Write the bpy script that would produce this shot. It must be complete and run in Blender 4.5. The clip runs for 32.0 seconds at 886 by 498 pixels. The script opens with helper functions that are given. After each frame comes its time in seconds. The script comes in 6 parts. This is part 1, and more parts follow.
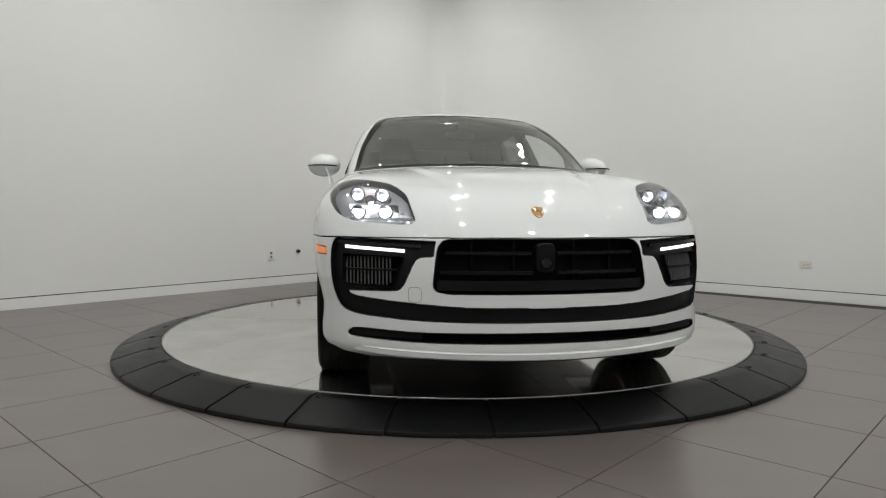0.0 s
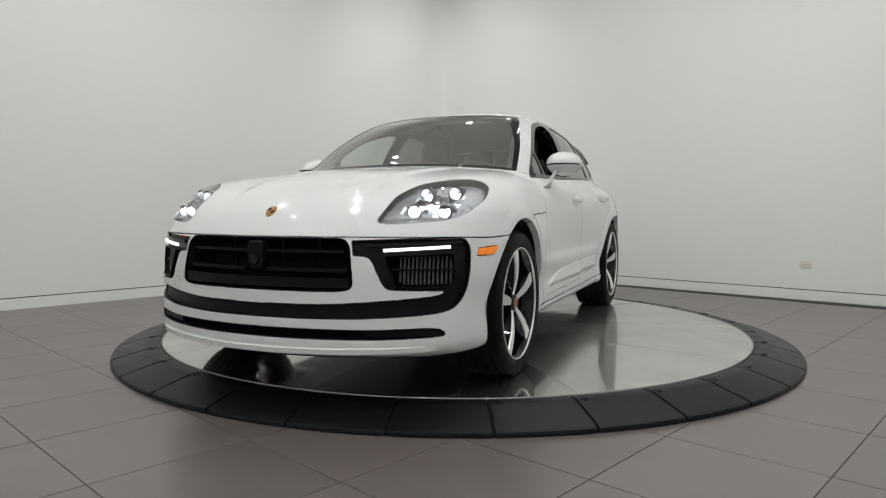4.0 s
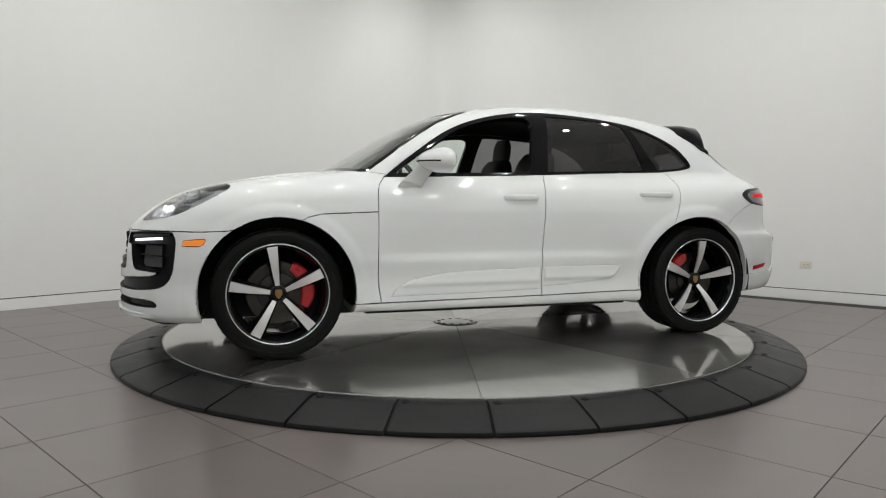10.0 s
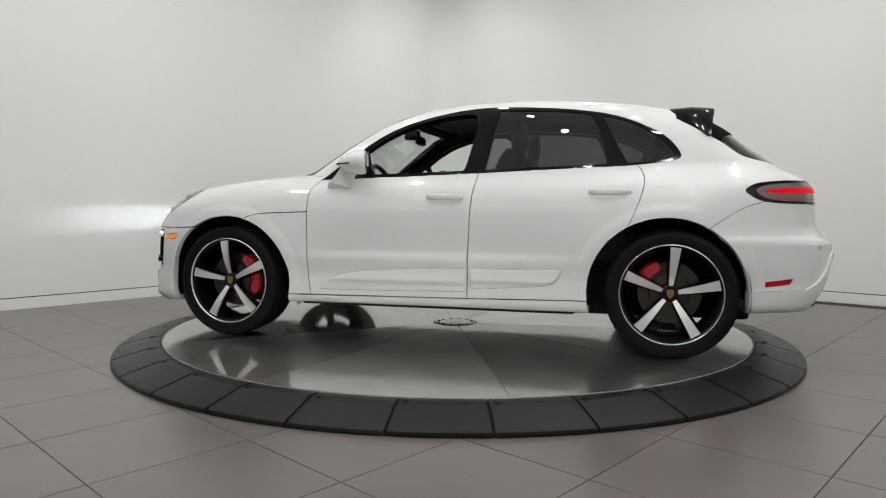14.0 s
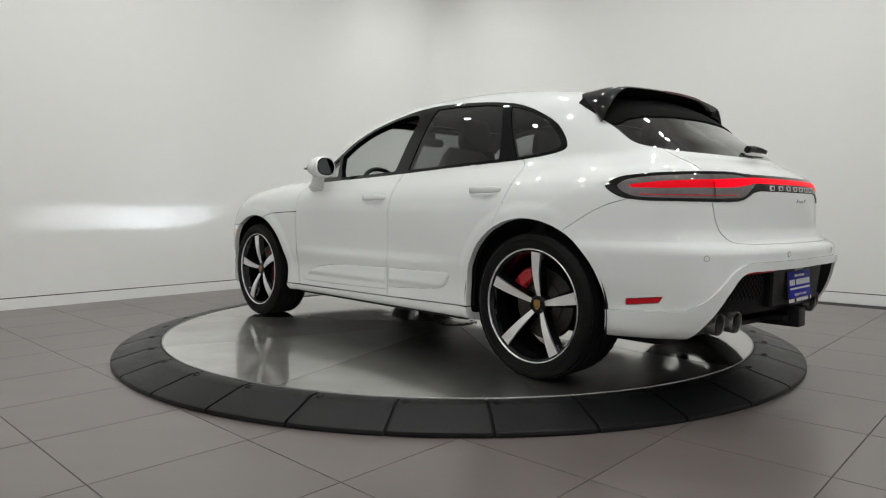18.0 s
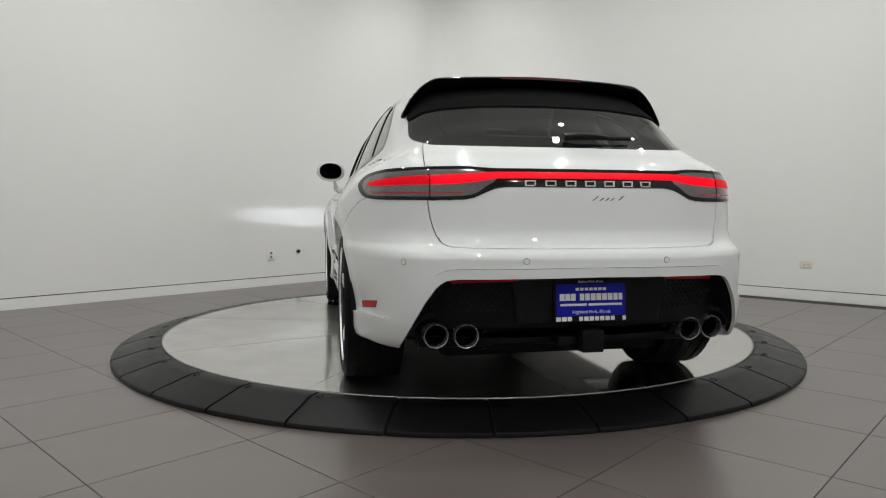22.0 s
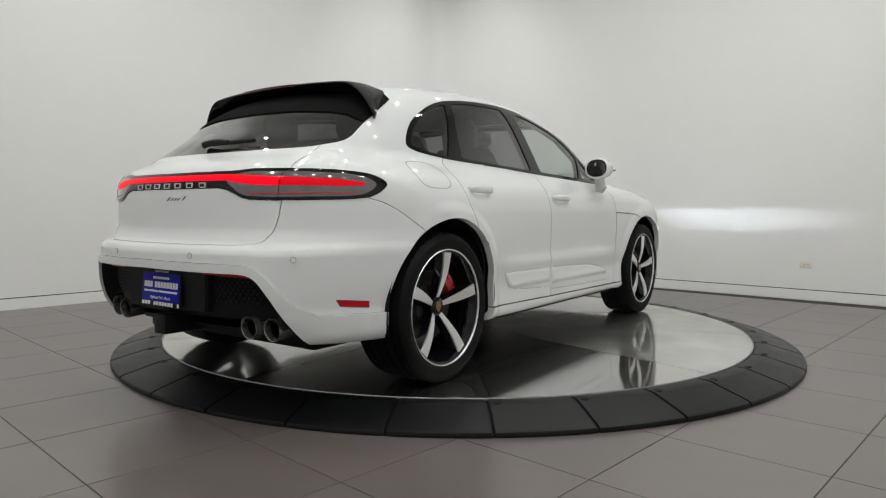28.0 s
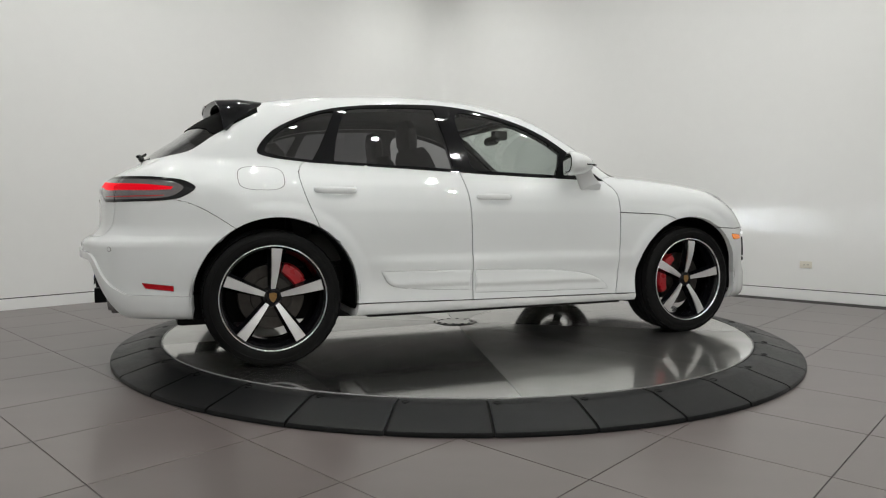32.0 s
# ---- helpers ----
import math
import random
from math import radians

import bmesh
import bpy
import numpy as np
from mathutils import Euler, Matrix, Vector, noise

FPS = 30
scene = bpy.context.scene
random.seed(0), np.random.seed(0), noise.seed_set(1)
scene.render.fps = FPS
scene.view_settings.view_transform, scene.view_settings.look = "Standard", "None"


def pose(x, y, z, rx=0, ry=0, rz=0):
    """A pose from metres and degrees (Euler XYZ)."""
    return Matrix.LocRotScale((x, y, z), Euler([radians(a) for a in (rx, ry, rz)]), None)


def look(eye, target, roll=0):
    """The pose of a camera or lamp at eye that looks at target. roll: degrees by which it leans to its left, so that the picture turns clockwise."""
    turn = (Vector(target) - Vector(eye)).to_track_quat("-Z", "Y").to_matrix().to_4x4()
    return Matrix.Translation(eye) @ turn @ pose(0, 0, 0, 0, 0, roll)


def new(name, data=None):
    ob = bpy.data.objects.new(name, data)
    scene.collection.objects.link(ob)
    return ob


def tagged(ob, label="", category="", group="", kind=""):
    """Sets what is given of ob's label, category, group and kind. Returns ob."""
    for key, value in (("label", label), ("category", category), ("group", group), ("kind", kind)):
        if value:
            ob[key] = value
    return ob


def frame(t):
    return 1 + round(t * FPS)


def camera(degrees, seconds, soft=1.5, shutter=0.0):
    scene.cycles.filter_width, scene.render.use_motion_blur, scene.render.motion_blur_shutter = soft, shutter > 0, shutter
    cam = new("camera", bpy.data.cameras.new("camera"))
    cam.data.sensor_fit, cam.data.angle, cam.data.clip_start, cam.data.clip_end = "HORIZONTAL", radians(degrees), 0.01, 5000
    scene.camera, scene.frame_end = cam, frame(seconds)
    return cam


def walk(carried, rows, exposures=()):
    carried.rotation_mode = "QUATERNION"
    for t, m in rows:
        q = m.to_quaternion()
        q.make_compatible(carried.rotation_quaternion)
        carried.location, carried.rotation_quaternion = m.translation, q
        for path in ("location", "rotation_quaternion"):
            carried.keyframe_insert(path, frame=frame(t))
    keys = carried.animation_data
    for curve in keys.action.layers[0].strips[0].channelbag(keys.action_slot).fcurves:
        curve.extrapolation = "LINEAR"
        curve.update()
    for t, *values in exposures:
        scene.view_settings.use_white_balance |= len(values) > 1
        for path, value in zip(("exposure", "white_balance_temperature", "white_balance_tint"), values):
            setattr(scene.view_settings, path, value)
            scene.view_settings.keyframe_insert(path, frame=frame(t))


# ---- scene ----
# The camera stands still; the turntable carries the car round.
cam = camera(67.85, 32.0, soft=1.15)
EYE = Vector((0.0, -4.923, 0.832))
VIEW = Matrix.Translation(EYE) @ pose(0, 0, 0, 90 - 3.278, 0, 1.092) @ pose(0, 0, 0, 0, 0, 0.144)
walk(cam, [(0.0, VIEW), (32.0, VIEW)], exposures=[(0.0, -0.13), (2.5, -0.12), (6.0, 0.01), (12.0, 0.04), (18.0, 0.0), (24.0, -0.08), (29.0, 0.0), (32.0, 0.02)])

FLOOR_Z = -0.0806
WALL_TURN_L, WALL_TURN_R = radians(48.6), radians(-41.2)
CORNER = Vector((-0.22, 5.36))
ROOM_H = 5.0


# ---------------------------------------------------------------- light
world = bpy.data.worlds.new("room_world")
world.use_nodes = True
world.node_tree.nodes["Background"].inputs[0].default_value = (0.02, 0.02, 0.02, 1)
world.node_tree.nodes["Background"].inputs[1].default_value = 0.2
scene.world = world


def spot_or_fill_lamp(x, y, z, watts, size, aim=None, spread=180, colour=(0.995, 1.0, 0.972)):
    data = bpy.data.lights.new("spot_or_fill_lamp", "AREA")
    data.shape, data.size, data.energy, data.color, data.spread = "DISK", size, watts, colour, radians(spread)
    ob = new("spot_or_fill_lamp", data)
    ob.matrix_world = look((x, y, z), aim or (x, y + 0.0001, 0))
    return ob


# spotlights in rows under the ceiling over the turntable, and soft washers along each wall; the row at y -6.8 and the
# outer washers are unseen fill
for lx in (-3.0, -1.5, 0.0, 1.5, 3.0):
    for ly, watts in ((-6.8, 14.5), (-4.6, 13.0), (-2.9, 12.0), (-1.2, 11.0), (0.4, 9.5)):
        spot_or_fill_lamp(lx, ly, ROOM_H - 0.45, watts * (0.88 + 0.13 * abs(lx) + 0.14 * max(lx, 0.0)), 0.12)
for lx, ly in ((-1.5, 2.0), (1.5, 2.0), (0.0, 3.2)):
    spot_or_fill_lamp(lx, ly, ROOM_H - 0.45, 4.4, 0.12)
for turn, out in ((WALL_TURN_L + math.pi, Vector((math.sin(WALL_TURN_L), -math.cos(WALL_TURN_L)))), (WALL_TURN_R, Vector((math.sin(WALL_TURN_R), -math.cos(WALL_TURN_R))))):
    for along, watts in ((1.6, 6.5), (4.4, 4.0)):
        base = CORNER + along * Vector((math.cos(turn), math.sin(turn)))
        top = base + 2.4 * out
        spot_or_fill_lamp(top.x, top.y, ROOM_H - 0.4, watts, 0.2, (base.x, base.y, 0.3), 110)

# unseen fill, added to brighten the corner of the walls
spot_or_fill_lamp(CORNER.x + 0.05, CORNER.y - 1.9, ROOM_H - 0.4, 4.5, 0.2, (CORNER.x, CORNER.y, 1.2), 110)

# ---------------------------------------------------------------- materials
def material(name, colour, rough=0.5, metal=0.0, coat=0.0, spec=0.5, grain=0.0, grain_size=30.0, bump=0.0, bump_size=200.0, rough_var=0.0, emit=None, power=0.0, island=0.0):
    """A surface with variation at two scales: broad stains and fine grain in colour, roughness and relief."""
    m = bpy.data.materials.new(name)
    m.use_nodes = True
    nt = m.node_tree
    b = nt.nodes["Principled BSDF"]
    b.inputs["Base Color"].default_value = (*colour, 1)
    b.inputs["Roughness"].default_value, b.inputs["Metallic"].default_value = rough, metal
    b.inputs["Coat Weight"].default_value, b.inputs["Coat Roughness"].default_value = coat, 0.015
    b.inputs["Specular IOR Level"].default_value = spec
    if emit:
        b.inputs["Emission Color"].default_value, b.inputs["Emission Strength"].default_value = (*emit, 1), power
    if not (grain or bump or rough_var):
        return m
    coord = nt.nodes.new("ShaderNodeTexCoord")
    broad, fine = nt.nodes.new("ShaderNodeTexNoise"), nt.nodes.new("ShaderNodeTexNoise")
    broad.inputs["Scale"].default_value, broad.inputs["Detail"].default_value = grain_size * 0.06, 6
    fine.inputs["Scale"].default_value, fine.inputs["Detail"].default_value = grain_size, 4
    for n in (broad, fine):
        nt.links.new(coord.outputs["Object"], n.inputs["Vector"])
    both = nt.nodes.new("ShaderNodeMath")
    both.operation = "ADD"
    nt.links.new(broad.outputs["Fac"], both.inputs[0])
    nt.links.new(fine.outputs["Fac"], both.inputs[1])
    if grain:
        span = nt.nodes.new("ShaderNodeMapRange")
        span.inputs["From Min"].default_value, span.inputs["From Max"].default_value = 0.6, 1.4
        span.inputs["To Min"].default_value, span.inputs["To Max"].default_value = 1 - grain, 1 + grain
        nt.links.new(both.outputs[0], span.inputs["Value"])
        tint = nt.nodes.new("ShaderNodeMix")
        tint.data_type, tint.blend_type = "RGBA", "MULTIPLY"
        tint.inputs["Factor"].default_value = 1
        tint.inputs["A"].default_value = (*colour, 1)
        nt.links.new(span.outputs[0], tint.inputs["B"])
        nt.links.new(tint.outputs["Result"], b.inputs["Base Color"])
    if rough_var:
        span = nt.nodes.new("ShaderNodeMapRange")
        span.inputs["From Min"].default_value, span.inputs["From Max"].default_value = 0.6, 1.4
        span.inputs["To Min"].default_value, span.inputs["To Max"].default_value = max(rough - rough_var, 0.02), rough + rough_var
        nt.links.new(both.outputs[0], span.inputs["Value"])
        nt.links.new(span.outputs[0], b.inputs["Roughness"])
    if bump:
        relief, lift = nt.nodes.new("ShaderNodeTexNoise"), nt.nodes.new("ShaderNodeBump")
        relief.inputs["Scale"].default_value, relief.inputs["Detail"].default_value = bump_size, 3
        lift.inputs["Strength"].default_value, lift.inputs["Distance"].default_value = bump, 0.002
        nt.links.new(coord.outputs["Object"], relief.inputs["Vector"])
        nt.links.new(relief.outputs["Fac"], lift.inputs["Height"])
        nt.links.new(lift.outputs[0], b.inputs["Normal"])
    return m


def brushed_steel():
    """Rolled steel sheet: a clear mirror image under a hazy, finely scratched one, with dull wiped patches."""
    m = material("brushed_steel", (0.70, 0.69, 0.67), 0.075, 1.0, grain=0.015, grain_size=14, rough_var=0.012)
    nt = m.node_tree
    clear = nt.nodes["Principled BSDF"]
    haze = nt.nodes.new("ShaderNodeBsdfPrincipled")
    haze.inputs["Base Color"].default_value = (0.66, 0.65, 0.63, 1)
    haze.inputs["Metallic"].default_value, haze.inputs["Roughness"].default_value = 1.0, 0.34
    coord, scale, scratch, lift, wipe, span, mix = (nt.nodes.new("ShaderNode" + k) for k in ("TexCoord", "Mapping", "TexNoise", "Bump", "TexNoise", "MapRange", "MixShader"))
    scale.inputs["Scale"].default_value = (4, 240, 1)
    scratch.inputs["Scale"].default_value, scratch.inputs["Detail"].default_value = 3, 4
    wipe.inputs["Scale"].default_value, wipe.inputs["Detail"].default_value = 2.2, 5
    span.inputs["From Min"].default_value, span.inputs["From Max"].default_value = 0.1, 0.9
    span.inputs["To Min"].default_value, span.inputs["To Max"].default_value = 0.22, 0.40
    lift.inputs["Strength"].default_value, lift.inputs["Distance"].default_value = 0.12, 0.001
    nt.links.new(coord.outputs["Object"], scale.inputs["Vector"])
    nt.links.new(coord.outputs["Object"], wipe.inputs["Vector"])
    nt.links.new(wipe.outputs["Fac"], span.inputs["Value"])
    nt.links.new(scale.outputs[0], scratch.inputs["Vector"])
    nt.links.new(scratch.outputs["Fac"], lift.inputs["Height"])
    nt.links.new(lift.outputs[0], haze.inputs["Normal"])
    # each sheet has its own finish, and is not quite flat
    info, finish, total, wave, sag = (nt.nodes.new("ShaderNode" + k) for k in ("ObjectInfo", "MapRange", "Math", "TexNoise", "Bump"))
    finish.inputs["To Min"].default_value, finish.inputs["To Max"].default_value = 0.30, 1.7
    total.operation = "MULTIPLY"
    wave.inputs["Scale"].default_value, wave.inputs["Detail"].default_value = 2.6, 1
    sag.inputs["Strength"].default_value, sag.inputs["Distance"].default_value = 0.06, 0.010
    nt.links.new(info.outputs["Random"], finish.inputs["Value"])
    nt.links.new(span.outputs[0], total.inputs[0])
    nt.links.new(finish.outputs[0], total.inputs[1])
    nt.links.new(coord.outputs["Object"], wave.inputs["Vector"])
    nt.links.new(wave.outputs["Fac"], sag.inputs["Height"])
    nt.links.new(sag.outputs[0], clear.inputs["Normal"])
    nt.links.new(total.outputs[0], mix.inputs[0])
    nt.links.new(clear.outputs[0], mix.inputs[1])
    nt.links.new(haze.outputs[0], mix.inputs[2])
    nt.links.new(mix.outputs[0], nt.nodes["Material Output"].inputs["Surface"])
    return m


def glass(name, tint, rough=0.0, bare=0.07, veil=0.0, milky=False):
    """Thin sheet glass: clear through, reflecting alike on both faces, with a diffuse film painted in for glare (milky:
    one that lets light through).
    """
    m = bpy.data.materials.new(name)
    m.use_nodes = True
    nt = m.node_tree
    nt.nodes.remove(nt.nodes["Principled BSDF"])
    out = nt.nodes["Material Output"]
    clear, gloss, mix, fres = (nt.nodes.new("ShaderNode" + k) for k in ("BsdfTransparent", "BsdfGlossy", "MixShader", "LayerWeight"))
    steep, span, film, cover = (nt.nodes.new("ShaderNode" + k) for k in ("Math", "MapRange", "BsdfTranslucent" if milky else "BsdfDiffuse", "MixShader"))
    clear.inputs["Color"].default_value = (*tint, 1)
    gloss.inputs["Roughness"].default_value = rough
    gloss.inputs["Color"].default_value = (0.95, 0.95, 0.95, 1)
    fres.inputs["Blend"].default_value = 0.5
    steep.operation = "POWER"
    steep.inputs[1].default_value = 4.0
    span.inputs["To Min"].default_value, span.inputs["To Max"].default_value = bare, 1.0
    film.inputs["Color"].default_value = (0.75, 0.75, 0.73, 1)
    cover.inputs[0].default_value = veil
    nt.links.new(fres.outputs["Facing"], steep.inputs[0])
    nt.links.new(steep.outputs[0], span.inputs["Value"])
    nt.links.new(span.outputs[0], mix.inputs[0])
    nt.links.new(clear.outputs[0], mix.inputs[1])
    nt.links.new(gloss.outputs[0], mix.inputs[2])
    nt.links.new(mix.outputs[0], cover.inputs[1])
    nt.links.new(film.outputs[0], cover.inputs[2])
    nt.links.new(cover.outputs[0], out.inputs["Surface"])
    return m


def porcelain():
    """Floor tile: a faint shade of its own for each tile, wiped streaks and dark scuffs that run on across the joints."""
    m = material("porcelain_tile", (0.098, 0.0925, 0.090), 0.28, spec=1.0)
    nt = m.node_tree
    b = nt.nodes["Principled BSDF"]
    where, broad, stretch, scuff = (nt.nodes.new("ShaderNode" + k) for k in ("NewGeometry", "TexNoise", "Mapping", "TexNoise"))
    info, own, shade, mark, tint = (nt.nodes.new("ShaderNode" + k) for k in ("ObjectInfo", "MapRange", "MapRange", "MapRange", "Mix"))
    broad.inputs["Scale"].default_value, broad.inputs["Detail"].default_value = 1.3, 3
    stretch.inputs["Rotation"].default_value, stretch.inputs["Scale"].default_value = (0, 0, 0.5), (1.1, 4.5, 1)
    scuff.inputs["Scale"].default_value, scuff.inputs["Detail"].default_value, scuff.inputs["Roughness"].default_value = 1.1, 3, 0.5
    for n in (broad, stretch):
        nt.links.new(where.outputs["Position"], n.inputs["Vector"])
    nt.links.new(stretch.outputs[0], scuff.inputs["Vector"])
    own.inputs["To Min"].default_value, own.inputs["To Max"].default_value = 0.95, 1.05
    nt.links.new(info.outputs["Random"], own.inputs["Value"])
    shade.inputs["From Min"].default_value, shade.inputs["From Max"].default_value = 0.2, 0.8
    shade.inputs["To Min"].default_value, shade.inputs["To Max"].default_value = 0.92, 1.08
    nt.links.new(broad.outputs["Fac"], shade.inputs["Value"])
    mark.inputs["From Min"].default_value, mark.inputs["From Max"].default_value = 0.40, 0.85
    mark.inputs["To Min"].default_value, mark.inputs["To Max"].default_value = 1.03, 0.88
    nt.links.new(scuff.outputs["Fac"], mark.inputs["Value"])
    value = own.outputs[0]
    for n in (shade, mark):
        times = nt.nodes.new("ShaderNodeMath")
        times.operation = "MULTIPLY"
        nt.links.new(value, times.inputs[0])
        nt.links.new(n.outputs[0], times.inputs[1])
        value = times.outputs[0]
    tint.data_type, tint.blend_type = "RGBA", "MULTIPLY"
    tint.inputs["Factor"].default_value = 1
    tint.inputs["A"].default_value = (0.122, 0.103, 0.0985, 1)
    nt.links.new(value, tint.inputs["B"])
    nt.links.new(tint.outputs["Result"], b.inputs["Base Color"])
    return m


BACK_GREY = material("unseen_wall_grey", (0.70, 0.70, 0.69), 0.7, grain=0.02, grain_size=8, bump=0.08, bump_size=90)
WALL_PAINT = material("wall_paint", (0.80, 0.80, 0.785), 0.7, grain=0.012, grain_size=8, bump=0.08, bump_size=90)
TRIM_PAINT = material("trim_paint", (0.82, 0.82, 0.81), 0.4, grain=0.01, grain_size=10, bump=0.04)
CEILING_PAINT = material("ceiling_paint", (0.80, 0.80, 0.79), 0.9, grain=0.05, bump=0.1)
GAP_SHADE = material("painted_gap_shade", (0.06, 0.06, 0.06), 0.8, grain=0.1)
TILE = porcelain()
GROUT = material("grout", (0.035, 0.032, 0.031), 0.85, grain=0.15, grain_size=80, bump=0.2)
STEEL = brushed_steel()
SEAM = material("plate_seam", (0.06, 0.06, 0.06), 0.5, 0.6, grain=0.1)
RUBBER_RING = material("ramp_rubber", (0.0055, 0.0058, 0.0061), 0.36, spec=0.17, grain=0.22, grain_size=70, bump=0.25, bump_size=420, rough_var=0.1)
WHITE = material("white_lacquer", (0.69, 0.705, 0.705), 0.6, coat=1.0, spec=0.0, grain=0.006, grain_size=4)
WHITE.node_tree.nodes["Principled BSDF"].inputs["Coat IOR"].default_value = 1.6
GLOSS_BLACK = material("gloss_black", (0.004, 0.004, 0.005), 0.06, spec=0.35, grain=0.1)
MATT_BLACK = material("textured_black_plastic", (0.0055, 0.0055, 0.006), 0.42, spec=0.16, grain=0.15, grain_size=120, bump=0.25, bump_size=900, rough_var=0.1)
# near-black: the shade of holes and recesses is put into the colour
DARK = material("shade_black", (0.003, 0.003, 0.003), 0.9, spec=0.1, grain=0.1)
TYRE = material("tyre_rubber", (0.006, 0.006, 0.006), 0.6, spec=0.12, grain=0.2, grain_size=60, bump=0.2, bump_size=300, rough_var=0.1)
ALLOY = material("machined_alloy", (0.90, 0.90, 0.90), 0.38, 1.0, grain=0.012, grain_size=200)
RED_PAINT = material("red_caliper_paint", (0.43, 0.010, 0.016), 0.3, coat=0.6, grain=0.06, rough_var=0.05)
IRON = material("brake_iron", (0.07, 0.065, 0.06), 0.45, 1.0, grain=0.25, grain_size=40, rough_var=0.1)
CHROME = material("chrome", (0.75, 0.75, 0.74), 0.12, 1.0, grain=0.03, rough_var=0.04)
AMBER = material("amber_lens", (0.85, 0.24, 0.01), 0.15, coat=0.8, grain=0.1, grain_size=120, emit=(1.0, 0.25, 0.01), power=0.25)
RED_LENS = material("red_reflector", (0.45, 0.004, 0.010), 0.3, spec=0.2, coat=0.25, grain=0.12, grain_size=140)
GLOW_RED = material("tail_light_bar", (0.25, 0.001, 0.004), 0.4, spec=0.1, grain=0.02, emit=(1.0, 0.0, 0.015), power=0.85)
DARK_SILVER = material("dark_silver_badge", (0.30, 0.30, 0.30), 0.25, 0.8, grain=0.03)
MIRROR_GLASS = material("dark_mirror", (0.36, 0.37, 0.38), 0.03, 1.0, grain=0.02)
DARK_RED = material("dark_red_lens", (0.07, 0.003, 0.005), 0.2, coat=0.4, grain=0.1)
GLOW_DIM = material("tail_light_end", (0.25, 0.001, 0.004), 0.4, spec=0.1, grain=0.02, emit=(1.0, 0.0, 0.015), power=0.5)
SILVER = material("silver_badge", (0.72, 0.72, 0.72), 0.38, 0.6, grain=0.02)
GREY_LENS = material("grey_lens", (0.105, 0.092, 0.097), 0.1, coat=1.0, grain=0.15, grain_size=60)
BEAM = material("headlight_beam", (0.9, 0.9, 0.9), 0.3, emit=(0.86, 0.94, 1.0), power=60000.0)
LAMP_BOWL = material("lamp_bowl_grey", (0.26, 0.265, 0.275), 0.35, 0.2, grain=0.15, grain_size=40)
LAMP_BEZEL = material("lamp_bezel_silver", (0.42, 0.425, 0.44), 0.32, 0.5, grain=0.12, grain_size=30, rough_var=0.1)
# diffuse film paints in haze: lamp bloom on HEAD_GLASS, ceiling glare on SCREEN_GLASS
CLEAR_GLASS = glass("clear_glass", (0.86, 0.92, 0.89), veil=0.01)
HEAD_GLASS = glass("headlight_lens", (0.93, 0.95, 0.96), veil=0.11, milky=True)
SCREEN_GLASS = glass("veiled_screen_glass", (0.80, 0.84, 0.82), bare=0.17, veil=0.06)
TINT_GLASS = glass("tinted_glass", (0.27, 0.27, 0.28), veil=0.012)
GLOW_WHITE = material("led_glow", (0.9, 0.9, 0.9), 0.3, grain=0.01, emit=(0.85, 0.93, 1.0), power=240.0)
DRL_GLOW = material("running_light", (0.9, 0.9, 0.9), 0.3, grain=0.01, emit=(0.93, 0.97, 1.0), power=1.6)
GOLD = material("badge_enamel", (0.36, 0.205, 0.07), 0.3, 0.7, coat=0.5, grain=0.3, grain_size=60)
LEATHER = material("black_leather", (0.016, 0.015, 0.015), 0.5, grain=0.15, grain_size=90, bump=0.3, bump_size=500)
PLATE_BLUE = material("plate_blue", (0.007, 0.010, 0.36), 0.5, spec=0.2, grain=0.05, rough_var=0.05)
PRINT_WHITE = material("print_white", (0.8, 0.8, 0.8), 0.4, grain=0.02)
FIN_GREY = material("grey_plastic", (0.085, 0.086, 0.089), 0.45, grain=0.1, grain_size=60, rough_var=0.08)
SEAM_GREY = material("joint_grey", (0.16, 0.16, 0.16), 0.6, grain=0.1)
OUTLET_BEIGE = material("ivory_plastic", (0.70, 0.665, 0.575), 0.4, grain=0.03)

# ---------------------------------------------------------------- the car's form
# Car space: x forward, y to the car's left, z up from the steel plate; the turntable's axis is at the origin.
HUB_F, HUB_R, HUB_Z = 1.341, -1.466, 0.362
ARCH_F, ARCH_R = (1.338, 0.360, 0.437), (-1.438, 0.362, 0.437)


def curve(xs, ys):
    """A smooth monotone-limited interpolation through a few stations."""
    xs, ys = np.array(xs, float), np.array(ys, float)
    h, d = np.diff(xs), np.diff(ys) / np.diff(xs)
    m = np.empty_like(ys)
    m[0], m[-1] = d[0], d[-1]
    for i in range(1, len(xs) - 1):
        if d[i - 1] * d[i] <= 0:
            m[i] = 0
        else:
            a, b = 2 * h[i] + h[i - 1], h[i] + 2 * h[i - 1]
            m[i] = (a + b) / (a / d[i - 1] + b / d[i])

    def at(x):
        x = np.clip(x, xs[0], xs[-1])
        i = np.clip(np.searchsorted(xs, x, side="right") - 1, 0, len(xs) - 2)
        t = (x - xs[i]) / h[i]
        return ((1 + 2 * t) * (1 - t) ** 2 * ys[i] + t * (1 - t) ** 2 * h[i] * m[i]
                + t * t * (3 - 2 * t) * ys[i + 1] + t * t * (t - 1) * h[i] * m[i + 1])
    return at


